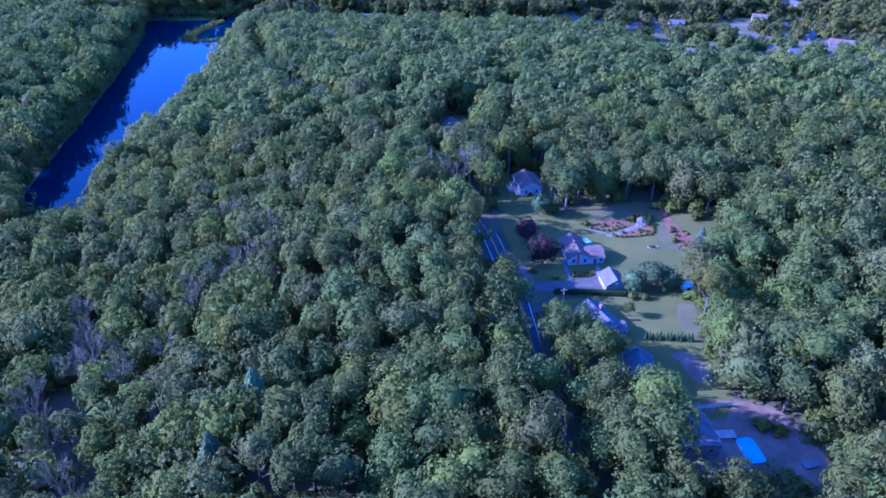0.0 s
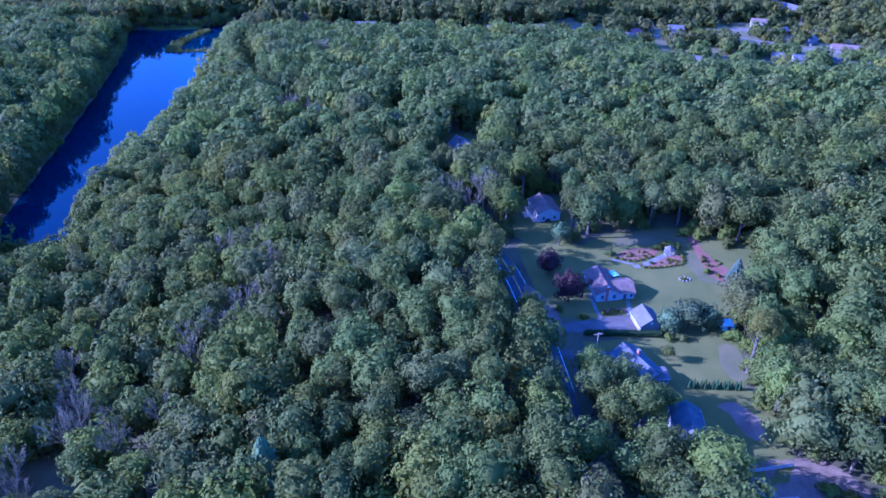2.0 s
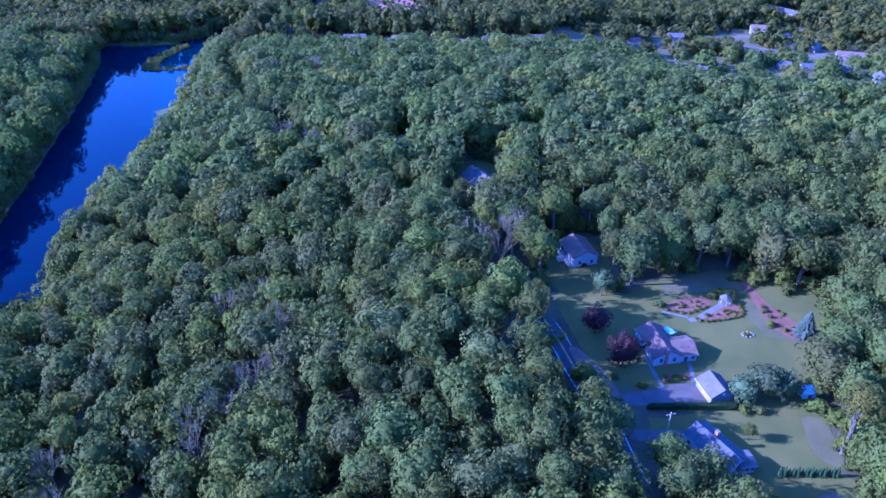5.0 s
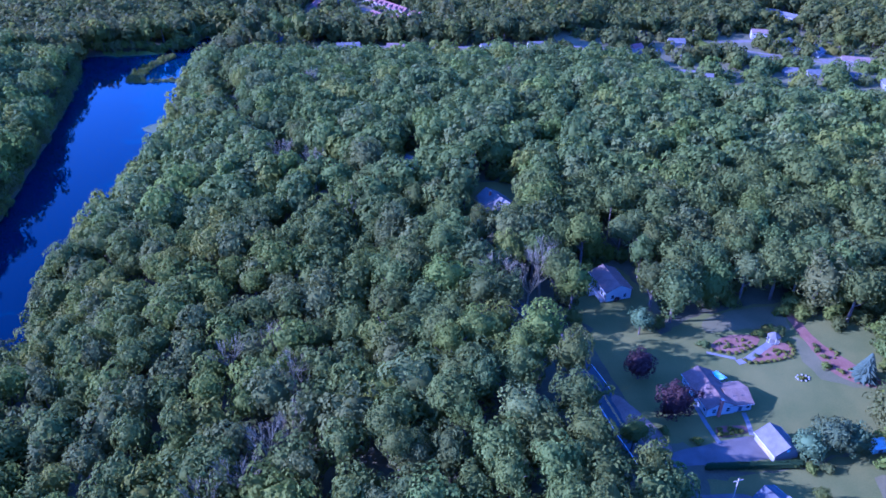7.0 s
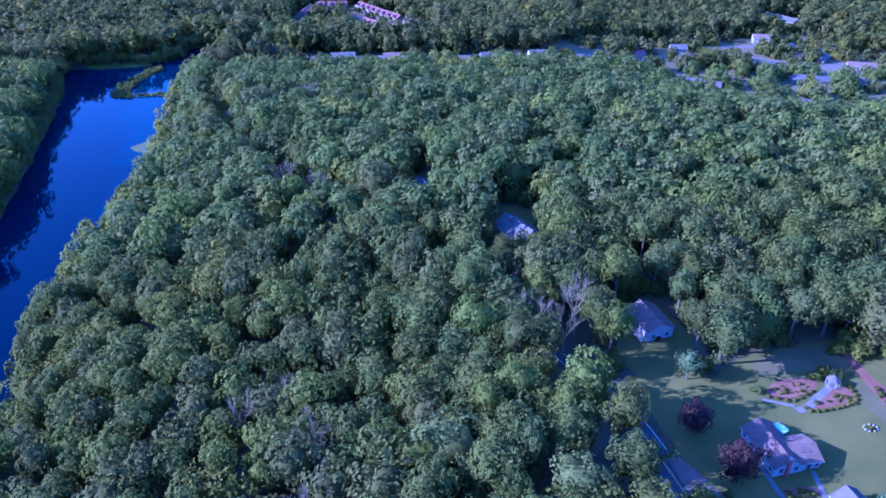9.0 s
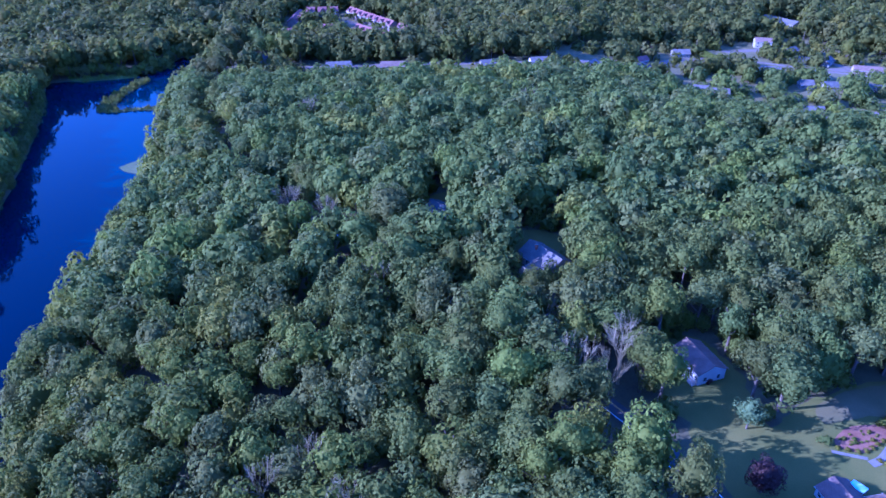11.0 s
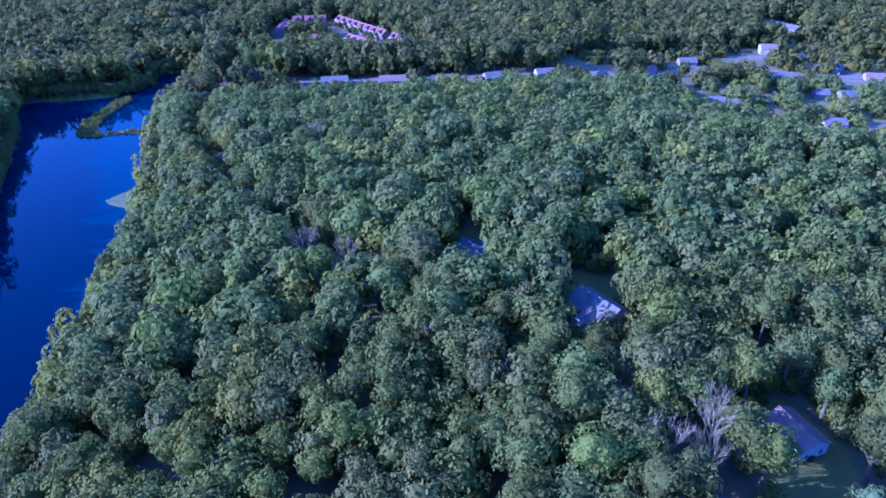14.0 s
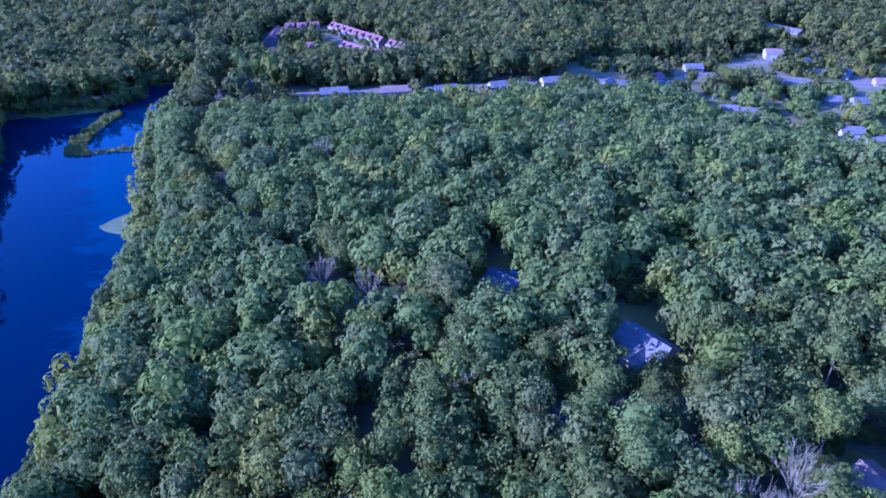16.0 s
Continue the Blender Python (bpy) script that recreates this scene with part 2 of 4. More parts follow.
def height(x, y):
    x, y = np.asarray(x, float), np.asarray(y, float)
    w = np.full(x.shape, 1e-9)
    z = np.full(x.shape, -15e-9)
    for px, py, pz in _hp:
        d2 = (x - px) ** 2 + (y - py) ** 2
        k = np.exp(-d2 / (2 * 42.0 ** 2)) + 0.02 / (1 + d2 / 900) ** 1.5
        w, z = w + k, z + k * pz
    z = z / w
    d = lake_distance(x, y)
    k = np.clip(d / 45.0, 0, 1)
    shore = WATER + 0.7 + 0.06 * np.clip(d, 0, 45)
    z = np.where(d > 0, shore * (1 - k * k * (3 - 2 * k)) + z * k * k * (3 - 2 * k), WATER - np.clip(-d * 0.4, 0, 2.5) + 0.3)
    return z


def ground_z(x, y):
    return float(height(np.array([x]), np.array([y]))[0])


def inside(poly, x, y):
    poly = np.array(poly, float)
    hit = np.zeros(np.shape(x), bool)
    for (ax, ay), (bx, by) in zip(poly, np.roll(poly, -1, 0)):
        hit ^= ((ay > y) != (by > y)) & (x < (bx - ax) * (y - ay) / (by - ay + 1e-12) + ax)
    return hit


def line_distance(line, x, y):
    best = np.full(np.shape(x), 1e9)
    for (ax, ay), (bx, by) in zip(line[:-1], line[1:]):
        dx, dy = bx - ax, by - ay
        k = np.clip(((x - ax) * dx + (y - ay) * dy) / (dx * dx + dy * dy), 0, 1)
        best = np.minimum(best, np.hypot(x - ax - k * dx, y - ay - k * dy))
    return best


def smooth_line(points, step=3.0):
    """A line through the points, rounded at its bends."""
    p = [Vector((*a, 0)) for a in points]
    p = [2 * p[0] - p[1], *p, 2 * p[-1] - p[-2]]
    out = []
    for a, b, c, d in zip(p, p[1:], p[2:], p[3:]):
        n = max(2, int((c - b).length / step))
        for i in range(n):
            t = i / n
            q = 0.5 * (2 * b + (c - a) * t + (2 * a - 5 * b + 4 * c - d) * t * t + (3 * b - a - 3 * c + d) * t ** 3)
            out.append((q.x, q.y))
    return out + [(p[-2].x, p[-2].y)]


def band(line, off, width, lift):
    """A strip along a line, draped over the ground."""
    bm = bmesh.new()
    pts = np.array(line)
    t = np.gradient(pts, axis=0)
    t /= np.linalg.norm(t, axis=1)[:, None]
    n = np.stack([t[:, 1], -t[:, 0]], 1)
    zc = height(pts[:, 0], pts[:, 1])
    a, b = pts + n * (off - width / 2), pts + n * (off + width / 2)
    rows = [(bm.verts.new((*p, z + lift)), bm.verts.new((*q, z + lift))) for p, q, z in zip(a, b, zc)]
    for (p, q), (r, s) in zip(rows, rows[1:]):
        bm.faces.new((p, q, s, r))
    bmesh.ops.recalc_face_normals(bm, faces=bm.faces[:])
    if sum(f.normal.z for f in bm.faces) < 0:
        bmesh.ops.reverse_faces(bm, faces=bm.faces[:])
    return bm


def drape(poly, lift, wobble=0.0):
    """A patch of ground cover with an outline in plan, draped over the ground."""
    pts = smooth_line(list(poly) + [poly[0]], 2.0)[:-1] if wobble else poly
    if wobble:
        pts = [(x + wobble * noise.noise((x * 0.3, y * 0.3, 0)), y + wobble * noise.noise((x * 0.3, y * 0.3, 9))) for x, y in pts]
    bm = bmesh.new()
    f = bm.faces.new([bm.verts.new((x, y, 0)) for x, y in pts])
    if f.normal.z < 0:
        f.normal_flip()
    xs, ys = [p[0] for p in pts], [p[1] for p in pts]
    step = max(4.0, (max(max(xs) - min(xs), max(ys) - min(ys))) / 25)
    for axis, lo, hi in (((1, 0, 0), min(xs), max(xs)), ((0, 1, 0), min(ys), max(ys))):
        for v in np.arange(lo + step, hi, step):
            bmesh.ops.bisect_plane(bm, geom=bm.verts[:] + bm.edges[:] + bm.faces[:], plane_co=Vector(axis) * float(v), plane_no=axis)
    bmesh.ops.triangulate(bm, faces=bm.faces[:])
    co = np.array([v.co[:2] for v in bm.verts])
    for v, z in zip(bm.verts, height(co[:, 0], co[:, 1])):
        v.co.z = z + lift
    bmesh.ops.recalc_face_normals(bm, faces=bm.faces[:])
    if sum(f.normal.z for f in bm.faces) < 0:
        bmesh.ops.reverse_faces(bm, faces=bm.faces[:])
    return bm


def ground_patch(name, poly, mat, lift, label, category, wobble=1.5):
    return tagged(part(name, drape(poly, lift, wobble), mat), label, category, kind="structure")


# ---- ground, lake, roads, lawns ----
def grid_axis(lo, hi, fine, far_lo, far_hi):
    a = list(np.arange(lo, hi, fine))
    s, v = fine, lo
    left = []
    while v > far_lo:
        s *= 1.25
        v -= s
        left.append(v)
    s, v, right = fine, a[-1], []
    while v < far_hi:
        s *= 1.25
        v += s
        right.append(v)
    return np.array(left[::-1] + a + right)


_gx, _gy = grid_axis(-290, 400, 4, -4500, 4500), grid_axis(40, 820, 4, -3000, 5000)
_X, _Y = np.meshgrid(_gx, _gy)
_Z = height(_X.ravel(), _Y.ravel())
_i = np.arange(len(_gx) * len(_gy)).reshape(len(_gy), len(_gx))
_a, _b, _c, _d = _i[:-1, :-1].ravel(), _i[:-1, 1:].ravel(), _i[1:, 1:].ravel(), _i[1:, :-1].ravel()
tagged(new("ground", array_mesh("ground", np.stack([_X.ravel(), _Y.ravel(), _Z], 1), np.concatenate([np.stack([_a, _b, _c], 1), np.stack([_a, _c, _d], 1)]), [M_FLOOR])),
       "brown leaf-littered forest floor under the trees", "ground", kind="structure")
bm = bmesh.new()
bm.faces.new([bm.verts.new((x, y, WATER)) for x, y in ((-290, 200), (-120, 200), (-120, 670), (-290, 670))])
tagged(part("water", bm, M_WATER), "still dark blue lake reflecting the sky", "lake", kind="structure")

ROAD = smooth_line([(36, 60), (31.5, 100), (28.5, 126), (26, 150), (23.6, 178), (20.6, 194), (17.5, 212), (12.5, 230), (4, 248), (-8, 270), (-24, 295), (-42, 325),
                    (-62, 350), (-88, 386), (-105, 415), (-118, 450), (-131, 510), (-128, 580), (-110, 640)])
for nm, off, w, lift, mat, lab, cat in (("road", 0, 6.6, 0.10, M_ASPHALT, "dark asphalt country road with painted lines", "road"),):
    tagged(part(nm, band(ROAD, off, w, lift), mat), lab, cat, kind="structure")
for off, w, mat, lab in ((-2.7, 0.16, M_LINE, "white painted edge line"), (2.7, 0.16, M_LINE, "white painted edge line"),
                         (-0.14, 0.12, M_YELLOW, "worn yellow centre line"), (0.14, 0.12, M_YELLOW, "worn yellow centre line")):
    tagged(part("road_line", band(ROAD[:120], off, w, 0.115), mat), lab, "road marking", kind="structure")

# clearings in the woods: no tall trees inside
LAWN_A = [(33, 190), (31, 206), (30, 222), (40, 226), (56, 234), (84, 238), (90, 229), (104, 232), (107, 222), (94, 199), (85, 185), (60, 178), (40, 178)]
LAWN_B = [(34, 176), (60, 177), (78, 180), (77, 166), (72, 155), (58, 157), (34, 160)]
LAWN_C = [(48, 157), (72, 156), (76, 140), (72, 126), (56, 124), (47, 132)]
YARD_D = [(54, 126), (72, 131), (84, 128), (90, 112), (88, 104), (66, 103), (52, 108)]
YARD_H2 = [(20, 236), (26, 262), (40, 262), (44, 244), (38, 232), (28, 228)]
YARD_H3 = [(-2, 316), (-8, 328), (8, 332), (20, 322), (14, 312)]
YARD_H4 = [(-30, 347), (-29, 362), (-18, 368), (-12, 358), (-18, 348)]
GAP_R = [(52, 300), (66, 298), (68, 310), (56, 312)]
ROADSIDE = [(27, 164), (24.5, 176), (21, 198), (19, 216), (21, 232), (34, 232), (58, 192), (62, 175), (60, 164)]
SIDE_YARD = [(43.5, 159), (52, 159), (52, 128), (46, 127), (45.5, 140), (43.5, 150)]
CLEAR = [SIDE_YARD, ROADSIDE, LAWN_A, LAWN_B, LAWN_C, YARD_D, YARD_H2, YARD_H3, YARD_H4, GAP_R]
ground_patch("lawn", LAWN_A, M_LAWN, 0.05, "wide mown lawn round the white house", "lawn")
ground_patch("lawn", [(27.5, 188), (25, 200), (22.5, 214), (22, 230), (30, 232), (42, 228), (38, 200), (34, 188)], M_LAWN, 0.04, "shaded grass verge beside the road", "lawn", 0.6)
ground_patch("lawn", LAWN_B, M_LAWN, 0.05, "mown lawn between hedges", "lawn")
ground_patch("lawn", LAWN_C, M_LAWN, 0.05, "shaded lawn with bare patches", "lawn")
ground_patch("yard", YARD_D, M_SOIL, 0.05, "bare sandy yard round the pool", "yard")
for p in (YARD_H2, YARD_H3, YARD_H4):
    ground_patch("lawn", p, M_LAWN, 0.05, "shaded house lawn among trees", "lawn")
HOOD = [(95, 575), (150, 548), (170, 528), (190, 500), (225, 445), (290, 430), (360, 470), (380, 560), (360, 640), (320, 672), (250, 668), (185, 650), (110, 640)]
ROWF = [(-100, 612), (-95, 590), (-60, 582), (0, 572), (60, 574), (95, 575), (100, 600), (60, 606), (0, 602), (-50, 612)]
TOWN = [(-115, 715), (-100, 805), (-45, 812), (20, 700), (10, 686), (-20, 686), (-50, 735), (-70, 725)]
ground_patch("lawn", HOOD, M_DRY, 0.06, "dry suburban lawns between houses", "lawn")
ground_patch("lawn", ROWF, M_DRY, 0.06, "dry lawns along a street of houses", "lawn")
ground_patch("lawn", TOWN, M_DRY, 0.06, "lawns between townhouse rows", "lawn")

# standing dead trees: x, y, height
DEAD = [(-1, 247, 21), (11, 249, 22), (6, 244, 18), (-63, 216, 19), (-60, 209, 17), (-72, 184, 17), (-70, 232, 18), (-67, 193, 18), (-62, 198, 17), (-103, 156, 17), (-99, 150, 18), (-101, 144, 18), (-95, 148, 16),
        (-108, 133, 17), (-103, 126, 16), (-90, 108, 16), (-84, 103, 15), (-81, 228, 17), (-79, 180, 17), (-76, 172, 16), (-30, 324, 15), (-79, 361, 19), (-66, 350, 18), (-73, 452, 20), (39, 452, 20),
        (-86, 140, 17), (-78, 150, 16), (-110, 170, 16), (-48, 300, 19), (-112, 118, 16), (-97, 118, 16)]
# streets beyond the wood
STREETS = [[(228, 632), (240, 618), (266, 602), (292, 580), (330, 556), (372, 545)], [(166, 520), (186, 514), (200, 504), (215, 490), (222, 470), (232, 452)], [(110, 596), (150, 594), (200, 615), (240, 616)],
           [(-140, 612), (-90, 603), (-20, 600), (60, 598), (112, 596)], [(240, 484), (262, 486), (300, 488), (350, 500)], [(-50, 776), (-28, 742), (-10, 712)], [(250, 640), (285, 640), (310, 612), (322, 585)]]
# houses beyond the wood: x, y, length, width, turn, walls, roof
FAR_HOUSES = [(-58, 595, 17, 9, 0, M_CREAM, M_ROOFL, "wide cream house with a pale roof"), (-20, 590, 19, 9, -4, M_TANSIDE, M_ROOFT, "wide tan house with a tan roof"),
              (11, 586, 14, 8, 2, M_GREYSIDE, M_ROOFG, "pale house with a grey roof"), (46, 588, 12, 8, 5, M_GREYSIDE, M_ROOFG, "pale house with a grey roof"),
              (-126, 563, 10, 7, 20, M_GREYSIDE, M_ROOFG, "small grey house among trees"), (-127, 700, 16, 8, 60, M_GREYSIDE, M_ROOFL, "low pale building by the water"), (-148, 734, 12, 8, 0, M_CREAM, M_ROOFT, "tan house among trees"),
              (82, 590, 12, 8, 0, M_CREAM, M_ROOFG, "cream house with a grey roof"), (117, 579, 10, 8, 40, M_GREYSIDE, M_ROOFG, "pale house with a grey roof"), (154, 582, 14, 8, -30, M_GREYSIDE, M_ROOFG, "pale house with a grey roof"),
              (180, 631, 15, 8, 0, M_TANSIDE, M_ROOFR, "tan house with a red roof"), (207, 627, 13, 8, -10, M_GREYSIDE, M_ROOFG, "pale house with a grey roof"), (165, 604, 9, 7, 20, M_GREYSIDE, M_ROOFR, "pale house with a red roof"),
              (178, 534, 10, 8, -20, M_GREYSIDE, M_ROOFL, "grey house with a pale roof"), (189, 529, 11, 8, -20, M_GREYSIDE, M_ROOFL, "grey house with a pale roof"), (290, 651, 13, 9, -20, M_CREAM, M_ROOFT, "two-storey cream house with a tan roof"),
              (301, 628, 12, 8, 30, M_GREYSIDE, M_ROOFG, "pale house with a grey roof"), (311, 596, 13, 8, 40, M_GREYSIDE, M_ROOFG, "pale house with a grey roof"), (326, 570, 19, 9, -25, M_TANSIDE, M_ROOFT, "long tan house with a tan roof"),
              (231, 492, 13, 9, -15, M_CREAM, M_ROOFG, "cream house with a grey roof"), (232, 474, 9, 8, -15, M_GREYSIDE, M_ROOFL, "grey house with a pale roof"), (212, 466, 12, 8, -20, M_GREYSIDE, M_ROOFG, "grey house with a grey roof"),
              (297, 524, 14, 9, -30, M_GREYSIDE, M_ROOFL, "grey house with a pale roof"), (274, 534, 13, 8, -15, M_GREYSIDE, M_ROOFD, "grey house with a dark roof"), (255, 468, 17, 9, -14, M_CREAM, M_ROOFL, "wide cream house with a pale roof"),
              (234, 441, 15, 8, -16, M_TANSIDE, M_ROOFR, "long tan house with a red roof"), (258, 541, 9, 7, -12, M_GREYSIDE, M_ROOFL, "small grey house with a pale roof"), (310, 505, 14, 9, 70, M_GREYSIDE, M_ROOFG, "pale house with a grey roof"),
              (347, 719, 34, 14, -65, M_GREYSIDE, M_ROOFG, "long pale building with a grey roof")]
HOMES = [(x, y, 0.5 * l + 1.8) for x, y, l, *_ in FAR_HOUSES] + [(46, 163, 9), (51, 159, 6), (51.8, 138, 7), (60, 117.6, 8), (34, 251, 6.8), (7, 308, 9.5), (1, 303, 6), (-22, 349, 7)]
for (px, py), (qx, qy) in (((-44, 793), (-8, 731)), ((-5, 724), (14, 697)), ((-40, 728), (-14, 682)), ((-96, 756), (-90, 790)), ((-86, 797), (-54, 795)), ((-106, 718), (-90, 722)), ((-72, 731), (-58, 729))):
    HOMES += [(px + (qx - px) * k / 8, py + (qy - py) * k / 8, 8.5) for k in range(9)]


# ---- trees ----
rng = np.random.default_rng(7)


def sphere_dirs(level):
    bm = bmesh.new()
    bmesh.ops.create_icosphere(bm, subdivisions=level, radius=1)
    bm.verts.index_update()
    v = np.array([p.co[:] for p in bm.verts])
    f = np.array([[p.index for p in q.verts] for q in bm.faces])
    bm.free()
    return v, f


def crown_arrays(clumps, leaves, leaf, tall=0.8, quad=False, seed=0, core=2):
    """A crown of unit radius: overlapping leafy clumps of uneven size make one billowing body, and sprays of leaves stand off all over it. Its middle is the origin."""
    g = np.random.default_rng(seed)
    k = np.arange(clumps) + 0.5
    zc = 1 - 1.62 * k / clumps
    az = k * 2.39996 + g.uniform(-0.7, 0.7, clumps)
    side = np.sqrt(np.clip(1 - zc ** 2, 0, 1))
    lobe = 1 + 0.16 * np.sin(2 * az + g.uniform(0, 6)) + 0.12 * np.sin(3 * az + g.uniform(0, 6))
    out = g.uniform(0.46, 0.82, clumps) * np.where(zc > 0.6, 1, lobe)
    c = np.stack([side * np.cos(az), side * np.sin(az), zc], 1) * out[:, None]
    size = g.uniform(0.19, 0.36, clumps) * (24 / clumps) ** 0.4
    # the body: how far the clumps reach in each direction
    d, f = sphere_dirs(core)
    b = d @ c.T
    disc = size ** 2 - (np.sum(c * c, 1) - b ** 2)
    reach = np.where(disc > 0, b + np.sqrt(np.clip(disc, 0, None)), 0).max(1)
    reach = np.clip(reach, 0.34, None) * g.uniform(0.72, 0.88, len(d))
    body = d * reach[:, None]
    # leaves on the open side of each clump
    pick = g.choice(clumps, leaves * 5, p=size ** 2 / np.sum(size ** 2))
    d2 = g.normal(size=(leaves * 5, 3)) + c[pick] * 0.9 + [0, 0, 0.15]
    d2 /= np.linalg.norm(d2, axis=1)[:, None]
    p = c[pick] + d2 * (size[pick] * g.uniform(0.80, 1.24, leaves * 5))[:, None]
    free = (np.linalg.norm(p[:, None] - c[None], axis=2) > size * 0.80).all(1)
    p, d2 = p[free][:leaves], d2[free][:leaves]
    count = len(p)
    nrm = d2 + 0.35 * p + g.normal(size=d2.shape) * 0.24
    nrm /= np.linalg.norm(nrm, axis=1)[:, None]
    u = np.cross(nrm, g.normal(size=nrm.shape))
    u /= np.linalg.norm(u, axis=1)[:, None]
    w = np.cross(nrm, u)
    s = leaf * g.uniform(0.6, 1.35, (count, 1))
    if quad:
        lv = np.stack([p - u * s, p + w * s * 0.7 + nrm * s * 0.25, p + u * s, p - w * s * 0.7 + nrm * s * 0.2], 1).reshape(-1, 3)
        o = np.arange(count)[:, None] * 4
        lf = np.concatenate([o + [0, 2, 1], o + [0, 3, 2]])
    else:
        lv = np.stack([p - u * s - w * s * 0.6, p + u * s - w * s * 0.6, p + w * s], 1).reshape(-1, 3)
        lf = np.arange(count * 3).reshape(-1, 3)
    v, f = np.concatenate([body, lv]), np.concatenate([f, lf + len(body)])
    return v * [g.uniform(0.88, 1.12), g.uniform(0.88, 1.12), tall], f


def cone_arrays(levels, per, leaf, seed, wide=0.33):
    """A conifer of height 1: whorls of drooping boughs, each a few flat sprays, on a tapering outline."""
    g = np.random.default_rng(seed)
    vs, fs = [], []
    for i in range(levels):
        h = 0.12 + 0.88 * i / levels
        r = wide * (1 - h) ** 0.8 + 0.02
        for j in range(per):
            a = 2 * math.pi * (j + g.uniform(-0.4, 0.4)) / per + i
            q = r * g.uniform(0.75, 1.15)
            t = np.array([math.cos(a), math.sin(a), 0])
            s = np.array([-math.sin(a), math.cos(a), 0])
            o = np.array([0, 0, h])
            wd = (q * 2.6 / per + 0.012) * leaf
            b = len(vs)
            vs += [o + [0, 0, 0.05], o + t * q * 0.55 + s * wd + [0, 0, -0.005], o + t * q + [0, 0, -0.05 * g.uniform(0.3, 1.6)], o + t * q * 0.55 - s * wd + [0, 0, -0.005],
                   o + t * q * 0.6 + [0, 0, 0.035]]
            fs += [(b, b + 4, b + 1), (b + 1, b + 4, b + 2), (b + 2, b + 4, b + 3), (b + 3, b + 4, b)]
    return np.array(vs), np.array(fs)


NEAR = [crown_arrays(46, 1400, 0.055, t, True, i, 2) for i, t in enumerate((1.05, 1.25, 1.0, 1.35, 1.15, 1.1))]
MIDDLE = [crown_arrays(40, 900, 0.068, t, True, 20 + i, 1) for i, t in enumerate((1.05, 1.25, 1.0, 1.35, 1.15, 1.05, 1.1, 1.25))]
FAR = [crown_arrays(26, 480, 0.096, t, False, 40 + i, 1) for i, t in enumerate((1.05, 1.2, 1.0, 1.3, 1.1, 1.2))]
DIST = [crown_arrays(12, 130, 0.17, t, False, 60 + i, 1) for i, t in enumerate((1.0, 1.15, 1.0, 1.25))]

# where trees stand
LOW = [(70, 97, 11, 8), (58, 102, 8, 9), (3, 296, 11, 8), (-4, 301, 9, 8), (335, 700, 24, 8), (-32, 337, 8, 9), (-25, 334, 7, 9)]     # x, y, reach, height of young growth near houses
spots = []
# trees of their own: x, y, crown radius, height, leaf, kind of crown (0 to 5)
CHOSEN = [(4, 217, 8.2, 24, FRESH, 3), (9, 205, 6.0, 23, OAK, 1), (7.5, 193, 6.0, 22, DARK, 3), (7, 181, 5.6, 21, OAK, 1), (-4, 203, 6.6, 22, OAK, 4), (-2, 236, 5.6, 21, DARK, 5), (-6, 190, 6.2, 21, GREY, 1),
          (-8, 225, 6.4, 19, YELLOW, 1), (39, 117, 6.6, 16, OAK, 0), (50, 98, 7.0, 17, OAK, 1), (62, 96, 6.5, 15, OAK, 2), (41.5, 130.5, 5.2, 15, OAK, 3), (35.5, 108, 5.5, 15, OAK, 5), (34.2, 124, 5.2, 15, DARK, 1), (33.5, 139, 5.0, 16, OAK, 2), (32, 157, 4.6, 14, OAK, 0),
          (38, 149, 6.4, 17, DARK, 4), (46.5, 144.5, 3.6, 12, GREY, 5), (98, 226, 7.0, 19, OAK, 2), (80, 139, 7.0, 18, GREY, 0), (84, 148, 6.0, 17, OAK, 1), (83, 163, 6.5, 15, FRESH, 4),
          (92, 172, 6.0, 14, FRESH, 2), (86, 179, 5.0, 12, FRESH, 3), (96, 120, 7.5, 19, OAK, 0), (94, 104, 6.5, 17, OAK, 3), (21, 167, 5.4, 16, DARK, 5), (20, 186, 3.6, 11, OAK, 1),
          (29.5, 210, 4.4, 10.5, PURPLE, 4), (33.5, 195.5, 4.9, 12.5, PURPLE, 3), (36, 228, 3.4, 10, PINE, 3), (60.5, 180.5, 4.4, 8.5, PINE, 4), (66.5, 181.2, 5.0, 9.5, PINE, 2), (72, 181, 4.4, 8.5, PINE, 0), (9, 283, 5.5, 18, OAK, 4), (56, 167, 2.0, 5, OAK, 2)]
CHOSEN += [(-14, 289, 5.5, 17, OAK, 2), (-21, 282, 6.0, 18, OAK, 0), (-5, 276, 5.5, 17, DARK, 1), (6, 277, 5.5, 18, OAK, 4), (-3, 285, 5.0, 16, OAK, 5), (-24.5, 306, 5.5, 17, OAK, 3)]
taken = np.array([c[:2] for c in CHOSEN])
tr = np.array([c[2] for c in CHOSEN])

